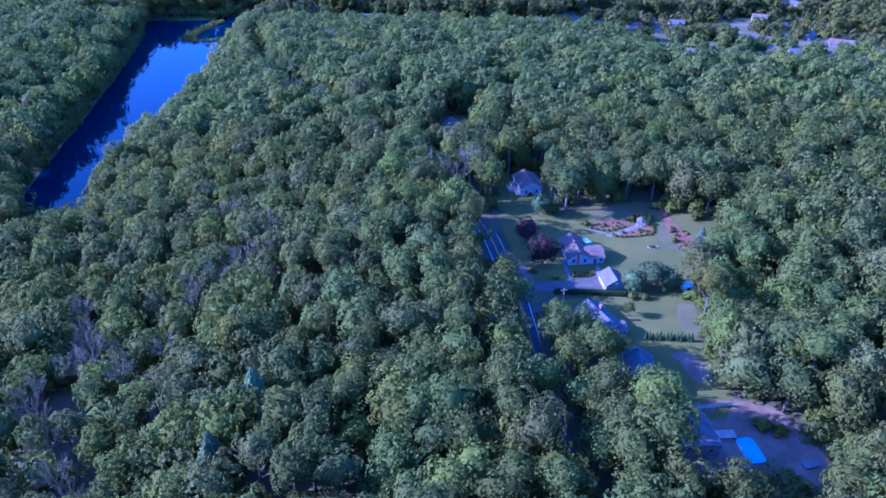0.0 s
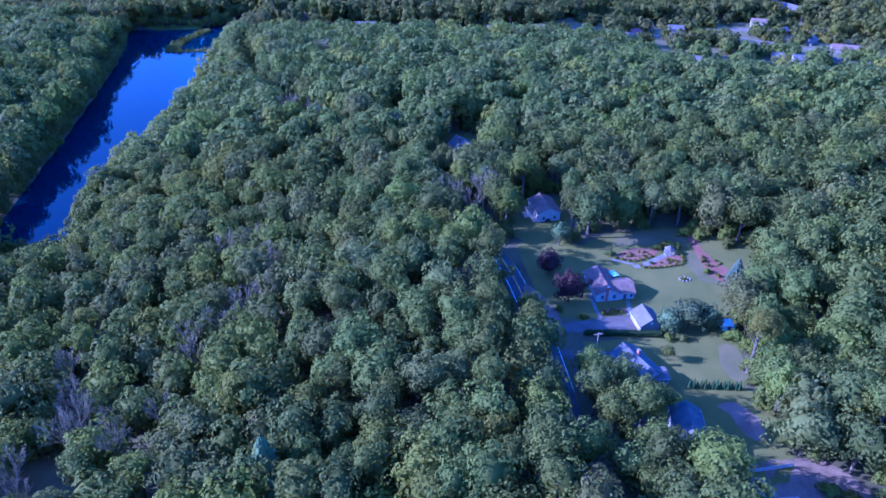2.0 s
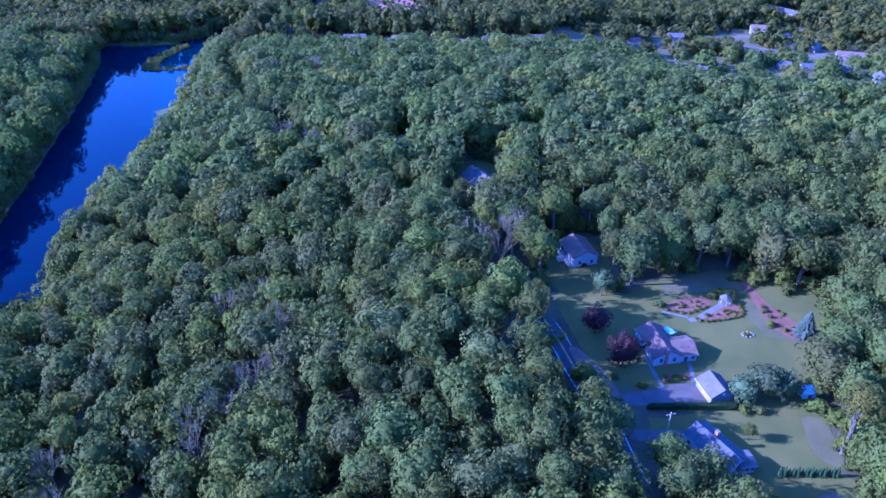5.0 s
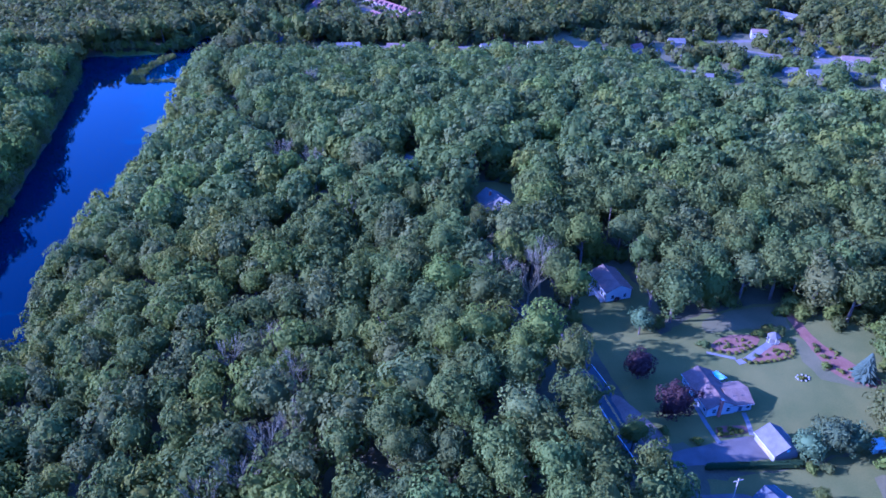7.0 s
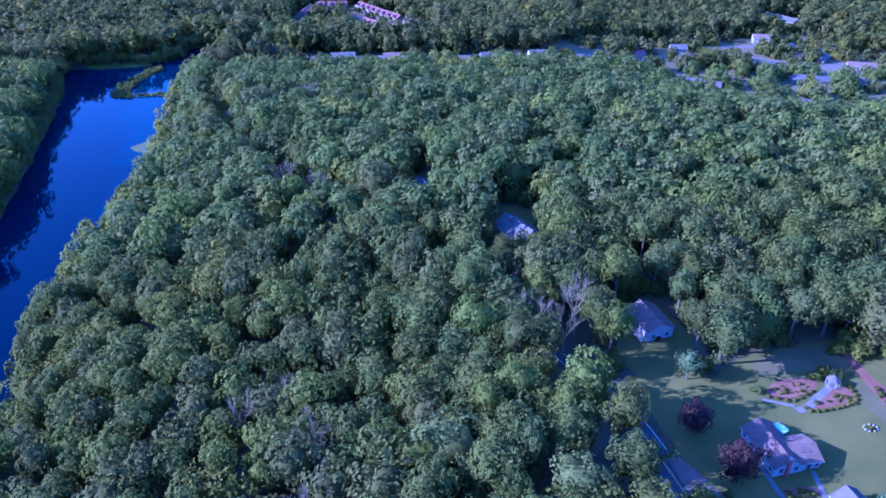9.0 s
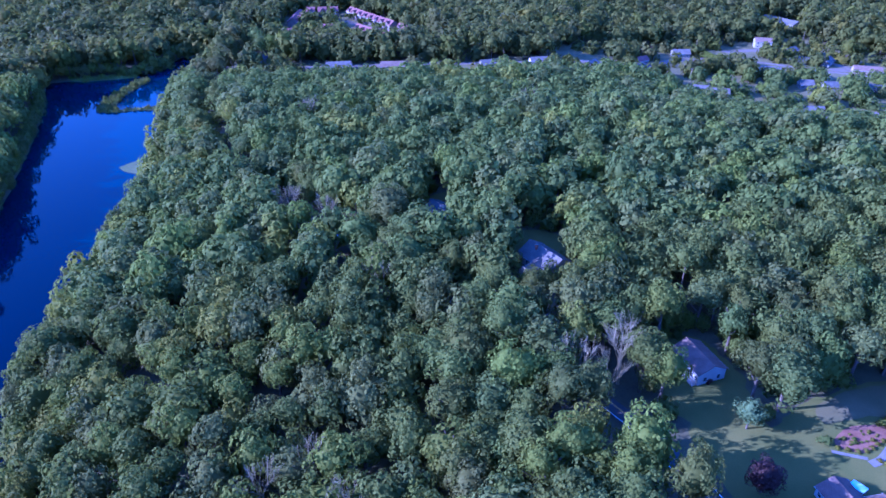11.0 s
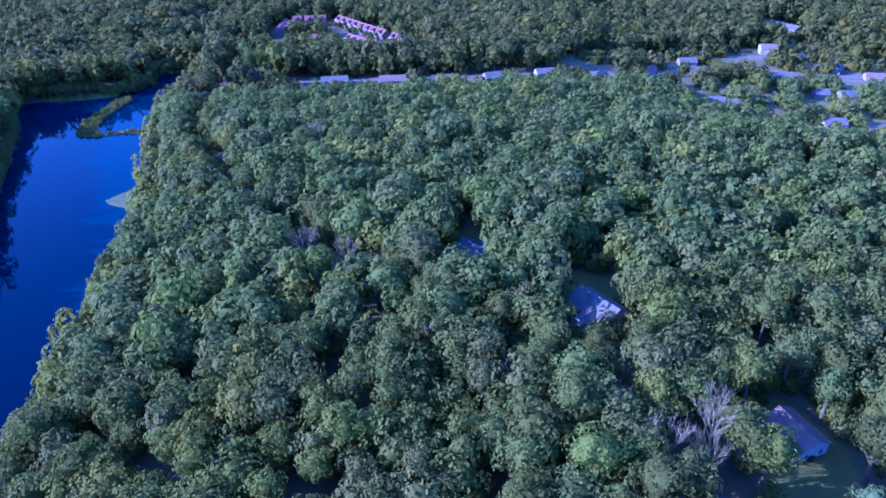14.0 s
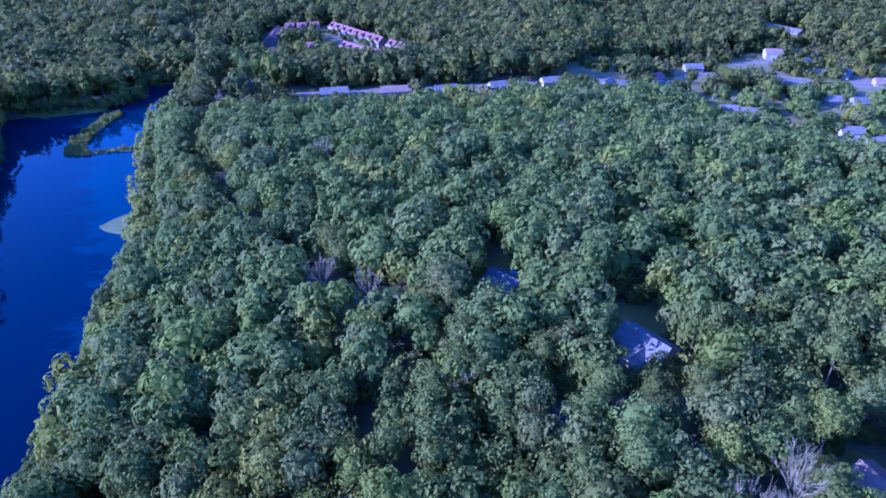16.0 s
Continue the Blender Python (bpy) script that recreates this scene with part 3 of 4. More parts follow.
_rows = []
y = 6.0
while y < 940:
    s = 9.1 + 1.7 * min(1, max(0, (y - 250) / 300)) + 0.8 * min(1, max(0, (y - 600) / 100))
    xs = np.arange(-0.543 * y - 58, max(0.543 * y + 46, 0.95 * (y - 172) - 15) + 12, s)
    _rows.append(np.stack([xs + (s / 2 if len(_rows) % 2 else 0), np.full(len(xs), y), np.full(len(xs), s)], 1))
    y += s * 0.88
site = np.concatenate(_rows)
site[:, :2] += rng.uniform(-0.36, 0.36, (len(site), 2)) * site[:, 2:]
sx, sy = site[:, 0], site[:, 1]
keep = lake_distance(sx, sy) > 0.8
keep &= line_distance(ROAD, sx, sy) > np.where(sy < 178, 4.7, np.where(sy < 232, 11.0, np.where(sy < 345, 3.8, 4.9)))
for c in CLEAR:
    keep &= ~inside(c, sx, sy)
settled = inside(HOOD, sx, sy) | inside(ROWF, sx, sy) | inside(TOWN, sx, sy)
grove = np.array([noise.noise((a * 0.035, b * 0.035, 5)) for a, b in zip(sx, sy)])
keep &= ~settled | (rng.uniform(size=len(site)) < np.where(inside(ROWF, sx, sy), 0.62, 0.44) + 1.0 * grove)
for ax, ay, ar in HOMES:
    keep &= np.hypot(sx - ax, sy - ay) > ar
for s in STREETS:
    keep &= line_distance(s, sx, sy) > 7
keep &= (np.hypot(sx[:, None] - np.array(DEAD)[:, 0], sy[:, None] - np.array(DEAD)[:, 1]) > 4.5).all(1)
keep &= (np.hypot(sx[:, None] - taken[:, 0], sy[:, None] - taken[:, 1]) > tr * 0.62 + 2.2).all(1)
site, settled = site[keep], settled[keep]
sx, sy = site[:, 0], site[:, 1]
sz = height(sx, sy)
ld = lake_distance(sx, sy)
low = np.clip((-sx - 20) / 60, 0, 1) * np.clip((330 - sy) / 80, 0, 1)      # younger, wetter wood towards the lake
rad = site[:, 2] * rng.uniform(0.50, 0.92, len(site)) * (1 - 0.10 * low) * np.where(settled, 0.92, 1)
rad *= np.where((line_distance(ROAD, sx, sy) < 8) & (sy > 238) & (sy < 345), 1.25, 1)
tall = rng.normal(18.0, 2.1, len(site)) * (1 - 0.18 * low)
tall += 4.5 * np.clip(1 - np.hypot(sx - 8, sy - 205) / 45, 0, 1)
edge = np.clip(1 - (ld - 2) / 14, 0, 1)
west = sx < -185 + np.clip((300 - sy) * 0.3, 0, 20)
tall = np.where(west & (edge > 0), 22 + rng.normal(0, 1.5, len(site)), tall * (1 - 0.30 * edge))
tall *= 0.86 + 0.22 * rad / site[:, 2]
for ax, ay, ar, top in LOW:
    tall = np.where(np.hypot(sx - ax, sy - ay) < ar, np.minimum(tall, top * rng.uniform(0.75, 1.1, len(site))), tall)
tall = np.where((line_distance([(-100, 570), (100, 558), (165, 525), (215, 445), (290, 415)], sx, sy) < 26) | ((line_distance([(-115, 700), (-60, 700), (-20, 660), (20, 670)], sx, sy) < 26)), tall * 0.62, tall)
tall *= np.where(settled, rng.uniform(0.42, 0.75, len(site)), 1)
tall *= np.where((np.abs(sx + 5) < 80) & (sy > 556) & (sy < 588), 0.65, 1)
patch = np.array([noise.noise((a * 0.02, b * 0.02, 3)) for a, b in zip(sx, sy)])
pick = np.clip(rng.uniform(size=len(site)) + 0.3 * patch, 0, 0.9845)
leaf = np.where(pick < 0.52, OAK, np.where(pick < 0.72, DARK, np.where(pick < 0.86, GREY, np.where(pick < 0.965, FRESH, np.where(pick < 0.985, YELLOW, PINE)))))
leaf = np.where((low + edge > 0.5) & (pick > 0.45) & (pick < 0.8), np.where(pick < 0.62, FRESH, GREY), leaf)
leaf = np.where((edge > 0.3) & (pick > 0.8), YELLOW, leaf)

# the stretch beside the road and the clearings: trees one by one
mine = (sx > -42) & (sx < 112) & (sy > 84) & (sy < 268)
order = np.argsort(line_distance(ROAD, sx, sy) + 1e6 * ~mine)[:270]
mine = np.zeros(len(site), bool)
mine[order] = True

_trunk = bmesh.new()
limb(_trunk, (0, 0, -0.02), (0.005, 0, 0.35), 0.026, 0.020, 7)
limb(_trunk, (0.005, 0, 0.35), (0.0, 0.01, 0.80), 0.020, 0.008, 6)
for a in range(5):
    t = a * 1.3
    limb(_trunk, (0.004, 0, 0.30 + 0.07 * a), (0.19 * math.cos(t), 0.19 * math.sin(t), 0.52 + 0.07 * a), 0.010, 0.004, 5)
TRUNK = bpy.data.meshes.new("trunk")
_trunk.to_mesh(TRUNK)
_trunk.free()
TRUNK.materials.append(M_BARK)
_crowns = {}
WORDS = {OAK: "broadleaf oak with a full green crown", DARK: "dark green oak with a dense crown", FRESH: "fresh green maple with a bright crown",
         GREY: "grey-green tree with an airy crown", YELLOW: "yellowish green tree with a light crown", PINE: "blue-green pine with a soft full crown",
         PURPLE: "purple-leaved maple on the lawn"}


def crown_mesh(kind, mat):
    if (kind, mat) not in _crowns:
        v, f = NEAR[kind]
        _crowns[kind, mat] = array_mesh("crown", v, f, [LEAF[mat]], smooth=True)
    return _crowns[kind, mat]


def broadleaf(x, y, r, h, mat, kind, turn):
    z = ground_z(x, y)
    low_wood = mat == PURPLE or h < 13
    tree = thing("tree", pose(x, y, z, 0, 0, turn), WORDS[mat], "tree", "trees of the wood")
    t = new("trunk", TRUNK)
    t.parent, t.scale = tree, (h, h, h * (0.8 if low_wood else 1))
    c = new("crown", crown_mesh(kind, mat))
    deep = r * NEAR[kind][0][:, 2].max()
    c.parent, c.location, c.scale = tree, (0, 0, h - deep), (r * 1.1, r * 1.1, r * (1.0 if not low_wood else min(1.0, h * 0.55 / deep)))
    return tree


for x, y, r, h, mat, kind in CHOSEN:
    broadleaf(x, y, r, h, mat, kind, rng.uniform(0, 360))
for i in order:
    broadleaf(sx[i], sy[i], rad[i], tall[i], int(leaf[i]), int(rng.integers(6)), rng.uniform(0, 360))


def wood(name, which, shapes, label, trunk_sides, sx, sy, sz, rad, tall, leaf):
    """All trees of a stretch too many to count, in one mesh."""
    vs, fs, ms, n = [], [], [], 0
    for i in np.nonzero(which)[0]:
        v, f = shapes[rng.integers(len(shapes))]
        a = rng.uniform(0, 2 * math.pi)
        ca, sa = math.cos(a), math.sin(a)
        r = rad[i] * 1.1
        deep = r * v[:, 2].max()
        stretch = rng.uniform(0.92, 1.12)
        vs.append(np.stack([sx[i] + r * (ca * v[:, 0] - sa * v[:, 1]), sy[i] + r * (sa * v[:, 0] + ca * v[:, 1]), sz[i] + tall[i] - deep + r * v[:, 2] * stretch], 1))
        fs.append(f + n)
        ms.append(np.full(len(f), leaf[i]))
        n += len(v)
        if trunk_sides:
            t = np.arange(trunk_sides) * 2 * math.pi / trunk_sides
            ring = lambda rr, zz: np.stack([sx[i] + rr * np.cos(t), sy[i] + rr * np.sin(t), np.full(len(t), zz)], 1)
            vs.append(np.concatenate([ring(0.34, sz[i] - 0.3), ring(0.16, sz[i] + tall[i] * 0.72)]))
            q, w = np.arange(trunk_sides), (np.arange(trunk_sides) + 1) % trunk_sides
            fs.append(np.concatenate([np.stack([q, w, w + trunk_sides], 1), np.stack([q, w + trunk_sides, q + trunk_sides], 1)]) + n)
            ms.append(np.full(2 * trunk_sides, len(LEAF)))
            n += 2 * trunk_sides
    ob = new(name, array_mesh(name, np.concatenate(vs), np.concatenate(fs), LEAF + [M_BARK], np.concatenate(ms), True))
    return tagged(ob, label, "woodland", kind="stuff")


rest = ~mine
# young growth along the edges of the clearings
ux, uy = (q.ravel() for q in np.meshgrid(np.arange(-46, 126, 4.2), np.arange(96, 376, 4.2)))
ux, uy = ux + rng.uniform(-1.6, 1.6, len(ux)), uy + rng.uniform(-1.6, 1.6, len(uy))
gap = np.min([line_distance(list(c) + [c[0]], ux, uy) for c in CLEAR], 0)
ok = (gap < 9) & (gap > 2) & (line_distance(ROAD, ux, uy) > 6.5) & (rng.uniform(size=len(ux)) < 0.8)
for c in CLEAR:
    ok &= ~inside(c, ux, uy)
for ax, ay, ar in HOMES:
    ok &= np.hypot(ux - ax, uy - ay) > ar
shore = np.array(smooth_line(LAKE + [LAKE[0]], 4.0))
away = np.stack([np.gradient(shore[:, 1]), -np.gradient(shore[:, 0])], 1)
away /= np.linalg.norm(away, axis=1)[:, None] + 1e-9
bank = shore + away * 1.5
bank = np.where((lake_distance(bank[:, 0], bank[:, 1]) > 0)[:, None], bank, shore - away * 1.5)
ux, uy = np.append(ux[ok], bank[:, 0]), np.append(uy[ok], bank[:, 1])
wood("near_wood", rest & (sy >= 78) & (sy < 310), MIDDLE, "dense green summer wood of oaks and maples", 5, sx, sy, sz, rad, tall, leaf)
wood("middle_wood", rest & (sy >= 310) & (sy < 560), FAR, "dense green summer wood on a low ridge", 4, sx, sy, sz, rad, tall, leaf)
wood("far_wood", rest & ((sy >= 560) | (sy < 78)), DIST, "distant green woods behind the houses", 3, sx, sy, sz, rad, tall, leaf)
wood("undergrowth", np.ones(len(ux), bool), FAR, "leafy young growth along the edge of the clearings", 0, ux, uy, height(ux, uy), rng.uniform(2.0, 3.4, len(ux)) + np.where(ux < -120, 1.0, 0) + np.where(ux > 74, 0.7, 0), rng.uniform(3.8, 7.2, len(ux)) + np.where(ux < -120, 2.8, 0) + np.where((ux > 74) & (uy > 130), 3.0, 0),
     rng.choice([OAK, DARK, FRESH, GREY], len(ux)))


# ---- bare and weathered trees ----
def bare_mesh(seed, spread=0.5):
    """A leafless tree of height 1: trunk, and limbs that fork upwards."""
    g = random.Random(seed)
    trunk, twigs = bmesh.new(), bmesh.new()
    top = Vector((g.uniform(-0.03, 0.03), g.uniform(-0.03, 0.03), 0.42))
    limb(trunk, (0, 0, -0.02), top, 0.022, 0.015, 6)

    def fork(p, d, length, r, depth):
        q = p + d * length
        limb(twigs, p, q, r, r * 0.62, 4 if depth > 1 else 3)
        if depth:
            for i in range(4):
                e = (d + Vector((g.uniform(-1, 1), g.uniform(-1, 1), g.uniform(-0.05, 0.75))) * spread).normalized()
                fork(p + d * length * g.uniform(0.55, 1.0), e, length * g.uniform(0.60, 0.85), r * 0.55, depth - 1)

    for i in range(6):
        a = i * 1.05 + g.uniform(-0.3, 0.3)
        d = Vector((math.cos(a) * 0.5, math.sin(a) * 0.5, g.uniform(0.7, 1.2))).normalized()
        fork(top * g.uniform(0.65, 1.0), d, 0.23, 0.0075, 3)
    out = []
    for nm, bm in (("trunk", trunk), ("branchwork", twigs)):
        me = bpy.data.meshes.new(nm)
        bm.to_mesh(me)
        bm.free()
        me.materials.append(M_DEAD)
        out.append(me)
    return out


BARE = [bare_mesh(i, s) for i, s in ((1, 0.42), (2, 0.55), (3, 0.36), (4, 0.5))]


def bare_tree(x, y, h, i):
    z = ground_z(x, y)
    t = thing("bare_tree", pose(x, y, z, 0, 0, 77 * i), "leafless grey dead tree with fine upright branches", "dead tree", "dead trees in the wood")
    for me in BARE[i % 4]:
        o = new(me.name, me)
        o.parent, o.scale = t, (h * 1.05, h * 1.05, h)


for i, (x, y, h) in enumerate(DEAD):
    bare_tree(x, y, h, i)


# ---- conifers, shrubs, hedges ----
def conifer_mesh(name, seed, mat, levels=22, per=11, wide=0.33):
    v, f = cone_arrays(levels, per, 1.0, seed, wide)
    return array_mesh(name, v, f, [LEAF[mat]])


SPRUCE_MESH = conifer_mesh("crown", 5, SPRUCE, 24, 13, 0.34)
PINE_MESH = conifer_mesh("crown", 6, PINE, 16, 10, 0.30)
THUJA_MESH = conifer_mesh("crown", 7, HEDGE, 14, 9, 0.24)


def conifer(x, y, h, mesh, label, name="spruce", group="", fat=1.0):
    t = thing(name, pose(x, y, ground_z(x, y), 0, 0, (x * 47) % 360), label, "tree", group)
    k = new("trunk", TRUNK)
    k.parent, k.scale = t, (h * 0.6, h * 0.6, h * 0.95)
    c = new("crown", mesh)
    c.parent, c.scale = t, (h * fat, h * fat, h)


conifer(88.5, 203, 8.8, SPRUCE_MESH, "blue-grey spruce at the edge of the lawn", fat=1.3)
for x, y, h in ((-48, 131, 19), (-54, 112, 17), (-45, 126, 15)):
    conifer(x, y, h, PINE_MESH, "blue-green white pine rising from the wood", "pine", fat=1.25)
for i in range(14):
    conifer(58.5 + i * 0.98, 155.9 - i * 0.1, 3.0 + 0.5 * math.sin(i * 2.1), THUJA_MESH, "narrow dark arborvitae in a boundary row", "arborvitae", "arborvitae hedge row")

_sv, _sf = crown_arrays(12, 200, 0.13, 0.85, False, 91)
_shrubs = {}


def shrub(x, y, r, mat, label, up=0.55):
    if mat not in _shrubs:
        _shrubs[mat] = array_mesh("foliage", _sv, _sf, [LEAF[mat]])
    ob = new("shrub", _shrubs[mat])
    ob.location, ob.scale, ob.rotation_euler = (x, y, ground_z(x, y) + r * up), (r * 1.2, r * 1.2, r), (0, 0, x * 3.1 + y)
    return tagged(ob, label, "shrub", "garden shrubs")


for x, y in ((54, 218.6), (56, 217.6), (58, 216.8), (60, 216.6), (62, 217.2), (64, 218), (66, 218.8), (62, 212.4), (63.6, 212.2), (65.2, 212.1), (67, 212.3), (68.8, 212.5), (70.6, 212.8), (72.4, 213.2),
             (74.2, 213.6), (75.6, 214.6), (76.2, 216), (76.5, 217.6), (76.4, 219), (61.2, 213.4), (43, 188.5), (44.4, 188.4), (45.8, 188.5), (47.2, 188.7), (48.6, 188.9), (43.6, 190.2), (46.4, 190.2)):
    shrub(x, y, 0.62, YELLOW, "low yellow-green clipped shrub edging a flower bed")
for x, y, r, m in ((69.5, 223.4, 1.5, FRESH), (72.5, 224.8, 1.6, YELLOW), (75.5, 223.6, 1.9, DARK), (73.8, 224.6, 1.6, FRESH), (52, 220.8, 1.5, DARK), (81.5, 208.4, 1.3, FRESH), (82.6, 215, 0.9, OAK),
                   (83.2, 217.2, 0.7, DARK), (83, 212.4, 0.8, OAK), (84.5, 206, 0.8, YELLOW), (65, 214.8, 0.7, DARK), (59.5, 220.4, 0.6, OAK), (73, 205, 0.7, YELLOW), (59, 176, 1.4, FRESH), (62.5, 175.6, 1.5, GREY),
                   (56, 177.6, 1.2, DARK), (36.5, 187, 1.2, FRESH), (30, 191, 1.1, OAK), (34.5, 245, 1.1, PURPLE), (57, 126, 2.0, FRESH), (55, 123, 1.8, OAK), (78, 121, 2.2, FRESH), (82, 119, 1.8, YELLOW), (80, 132, 2.2, FRESH),
                   (77, 175, 2.4, FRESH), (80, 170, 3.0, FRESH), (78, 162, 2.8, FRESH), (77, 156, 2.6, OAK), (75, 148, 2.5, FRESH), (76, 140, 2.4, OAK), (86, 230, 2.6, FRESH), (81, 232, 2.2, FRESH),
                   (91, 196, 2.2, FRESH), (87, 191, 2.6, OAK), (-9, 334, 2.0, YELLOW), (14, 331, 2.2, FRESH), (21, 328, 2.0, OAK), (-10, 326, 1.8, DARK), (20, 312, 2.0, FRESH), (90, 233, 3.2, OAK), (96, 230, 3.4, FRESH), (101, 226, 3.2, OAK), (104, 219, 3.0, FRESH), (100, 212, 2.8, OAK), (97, 205, 2.6, FRESH), (94, 224, 2.4, DARK),
                   (86, 236, 3.0, OAK)):
    shrub(x, y, r, m, "rounded leafy shrub on the lawn's edge")

g = random.Random(11)
for cx, cy, ax, ay, count in ((61.5, 220.5, 6.0, 2.2, 16), (70.5, 215.6, 4.6, 1.6, 12), (46.4, 189.3, 3.0, 0.8, 8), (86, 211, 2.4, 7.5, 12), (73.2, 205.2, 1.3, 0.7, 6)):
    for i in range(count):
        a, k = g.uniform(0, 6.28), math.sqrt(g.uniform(0, 1))
        shrub(cx + ax * k * math.cos(a), cy + ay * k * math.sin(a), g.uniform(0.3, 0.6), g.choice((YELLOW, YELLOW, FRESH, OAK)), "small yellow-green flowering plant in a mulched bed")

_hv, _hf = [], []
g = np.random.default_rng(3)
for i in range(46):
    k = i / 45
    v, f = _sv * [0.85, 0.7, 1.25] * g.uniform(0.85, 1.15), _sf + len(_sv) * i
    _hv.append(v + [35.5 + 21.5 * k, 178.9 - 1.6 * k, ground_z(35.5 + 21.5 * k, 178.9 - 1.6 * k) + 1.0])
    _hf.append(f)
_tv, _tf = [], []
for i in range(30):
    k = i / 29
    _tv.append(_sv * [2.6, 2.6, 3.2] + [222 + 5 * k, 646 - 36 * k, ground_z(222 + 5 * k, 646 - 36 * k) + 2.4])
    _tf.append(_sf + len(_sv) * i)
tagged(new("hedge", array_mesh("hedge", np.concatenate(_tv), np.concatenate(_tf), [LEAF[FRESH]])), "tall bright green hedge between gardens", "hedge")
tagged(new("hedge", array_mesh("hedge", np.concatenate(_hv), np.concatenate(_hf), [LEAF[HEDGE]])), "long dark green clipped hedge beside the driveway", "hedge")


# ---- garden ----
ground_patch("garden_bed", [(54, 219), (59, 216.4), (67.5, 219.6), (69.5, 223), (62, 224.6), (55, 221.4)], M_MULCH, 0.09, "red mulch flower bed edged with shrubs", "flower bed", 0.4)
ground_patch("garden_bed", [(62, 212.6), (69, 212.3), (75.6, 214), (76.6, 219), (72, 219), (66, 215.6)], M_MULCH, 0.09, "red mulch flower bed edged with shrubs", "flower bed", 0.4)
ground_patch("garden_bed", [(82.3, 232), (85.3, 231), (85, 221), (88, 212), (94, 200), (90, 199.5), (84, 203.5), (81.8, 208), (81.4, 218)], M_MULCH, 0.09, "long red mulch bed beside the lawn", "flower bed", 0.5)
ground_patch("garden_bed", [(42.5, 187.6), (50, 188.6), (50, 190.8), (43, 191)], M_MULCH, 0.09, "mulched bed with low shrubs by the drive", "flower bed", 0.3)
ground_patch("dry_lawn", [(55, 226), (68, 226.5), (80, 225), (81, 235), (70, 235.5), (57, 232)], M_DRY, 0.07, "sun-dried pale grass", "lawn", 1.0)
ground_patch("dry_lawn", [(78, 204), (90, 199), (92, 206), (84, 214), (80, 222), (77, 212)], M_DRY, 0.07, "sun-dried pale grass", "lawn", 1.0)
ground_patch("dry_lawn", [(72, 172), (77, 172), (76, 160), (72, 157), (70, 164)], M_DRY, 0.07, "worn dry strip of lawn", "lawn", 1.0)
ground_patch("bare_patch", [(64, 149), (68, 150), (72, 145), (71, 137), (67, 139), (66, 144)], M_SOIL, 0.07, "bare brown soil in the grass", "bare soil", 1.5)
tagged(part("garden_path", band(smooth_line([(58.6, 213), (62, 213.9), (66, 216.4), (70, 218.8), (72, 220)], 1), 0, 2.0, 0.12), M_PAVE), "pale gravel path to the gazebo", "path", kind="structure")
tagged(part("garden_path", band(smooth_line([(52, 218), (55.5, 216.2), (59, 214.6)], 1), 0, 1.0, 0.12), M_PAVE), "pale gravel path to the gazebo", "path", kind="structure")
tagged(part("garden_path", band(smooth_line([(52, 195), (51.4, 191), (50.6, 187.6)], 1), 0, 1.2, 0.12), M_PAVE), "pale concrete front walk", "path", kind="structure")
tagged(part("garden_path", band(smooth_line([(41, 199), (41.2, 192), (41.8, 186)], 1), 0, 1.1, 0.12), M_PAVE), "pale concrete side walk", "path", kind="structure")
ground_patch("driveway", [(25, 184), (30, 184.6), (36, 185.6), (50.6, 187.2), (52.4, 180.8), (41.7, 180), (30.4, 180.3), (25.5, 179)], M_DRIVE, 0.09, "grey asphalt driveway to the garage", "driveway", 0.3)
ground_patch("driveway", [(27.5, 170), (31, 168.6), (42, 168), (42, 171), (31, 172.4), (27, 173)], M_DRIVE, 0.09, "grey asphalt driveway", "driveway", 0.3)
ground_patch("road_verge", [(22, 192), (27, 182), (30, 186), (27, 196), (23, 204), (20.5, 204)], M_SOIL, 0.085, "sandy road verge", "verge", 0.5)

gaz = thing("gazebo", pose(72.6, 220.4, ground_z(72.6, 220.4), 0, 0, 20), "small white garden gazebo with a pointed roof", "gazebo")
bm = bmesh.new()
apex = bm.verts.new((0, 0, 3.4))
ring = [bm.verts.new((1.9 * math.cos(i * math.pi / 3), 1.9 * math.sin(i * math.pi / 3), 2.1)) for i in range(6)]
low_ring = [bm.verts.new((1.9 * math.cos(i * math.pi / 3), 1.9 * math.sin(i * math.pi / 3), 1.95)) for i in range(6)]
for i in range(6):
    bm.faces.new((apex, ring[i], ring[(i + 1) % 6]))
    bm.faces.new((ring[i], low_ring[i], low_ring[(i + 1) % 6], ring[(i + 1) % 6]))
bm.faces.new(low_ring[::-1])
part("roof", bm, M_ROOFL, gaz)
for i in range(6):
    a = i * math.pi / 3
    bm = bmesh.new()
    limb(bm, (1.65 * math.cos(a), 1.65 * math.sin(a), 0.1), (1.65 * math.cos(a), 1.65 * math.sin(a), 2.05), 0.07, 0.07, 6)
    part("post", bm, M_TRIM, gaz)
bm = bmesh.new()
bmesh.ops.create_cone(bm, cap_ends=True, segments=6, radius1=1.9, radius2=1.9, depth=0.3)
bmesh.ops.translate(bm, verts=bm.verts[:], vec=(0, 0, 0.1))
part("floor", bm, M_PAVE, gaz)

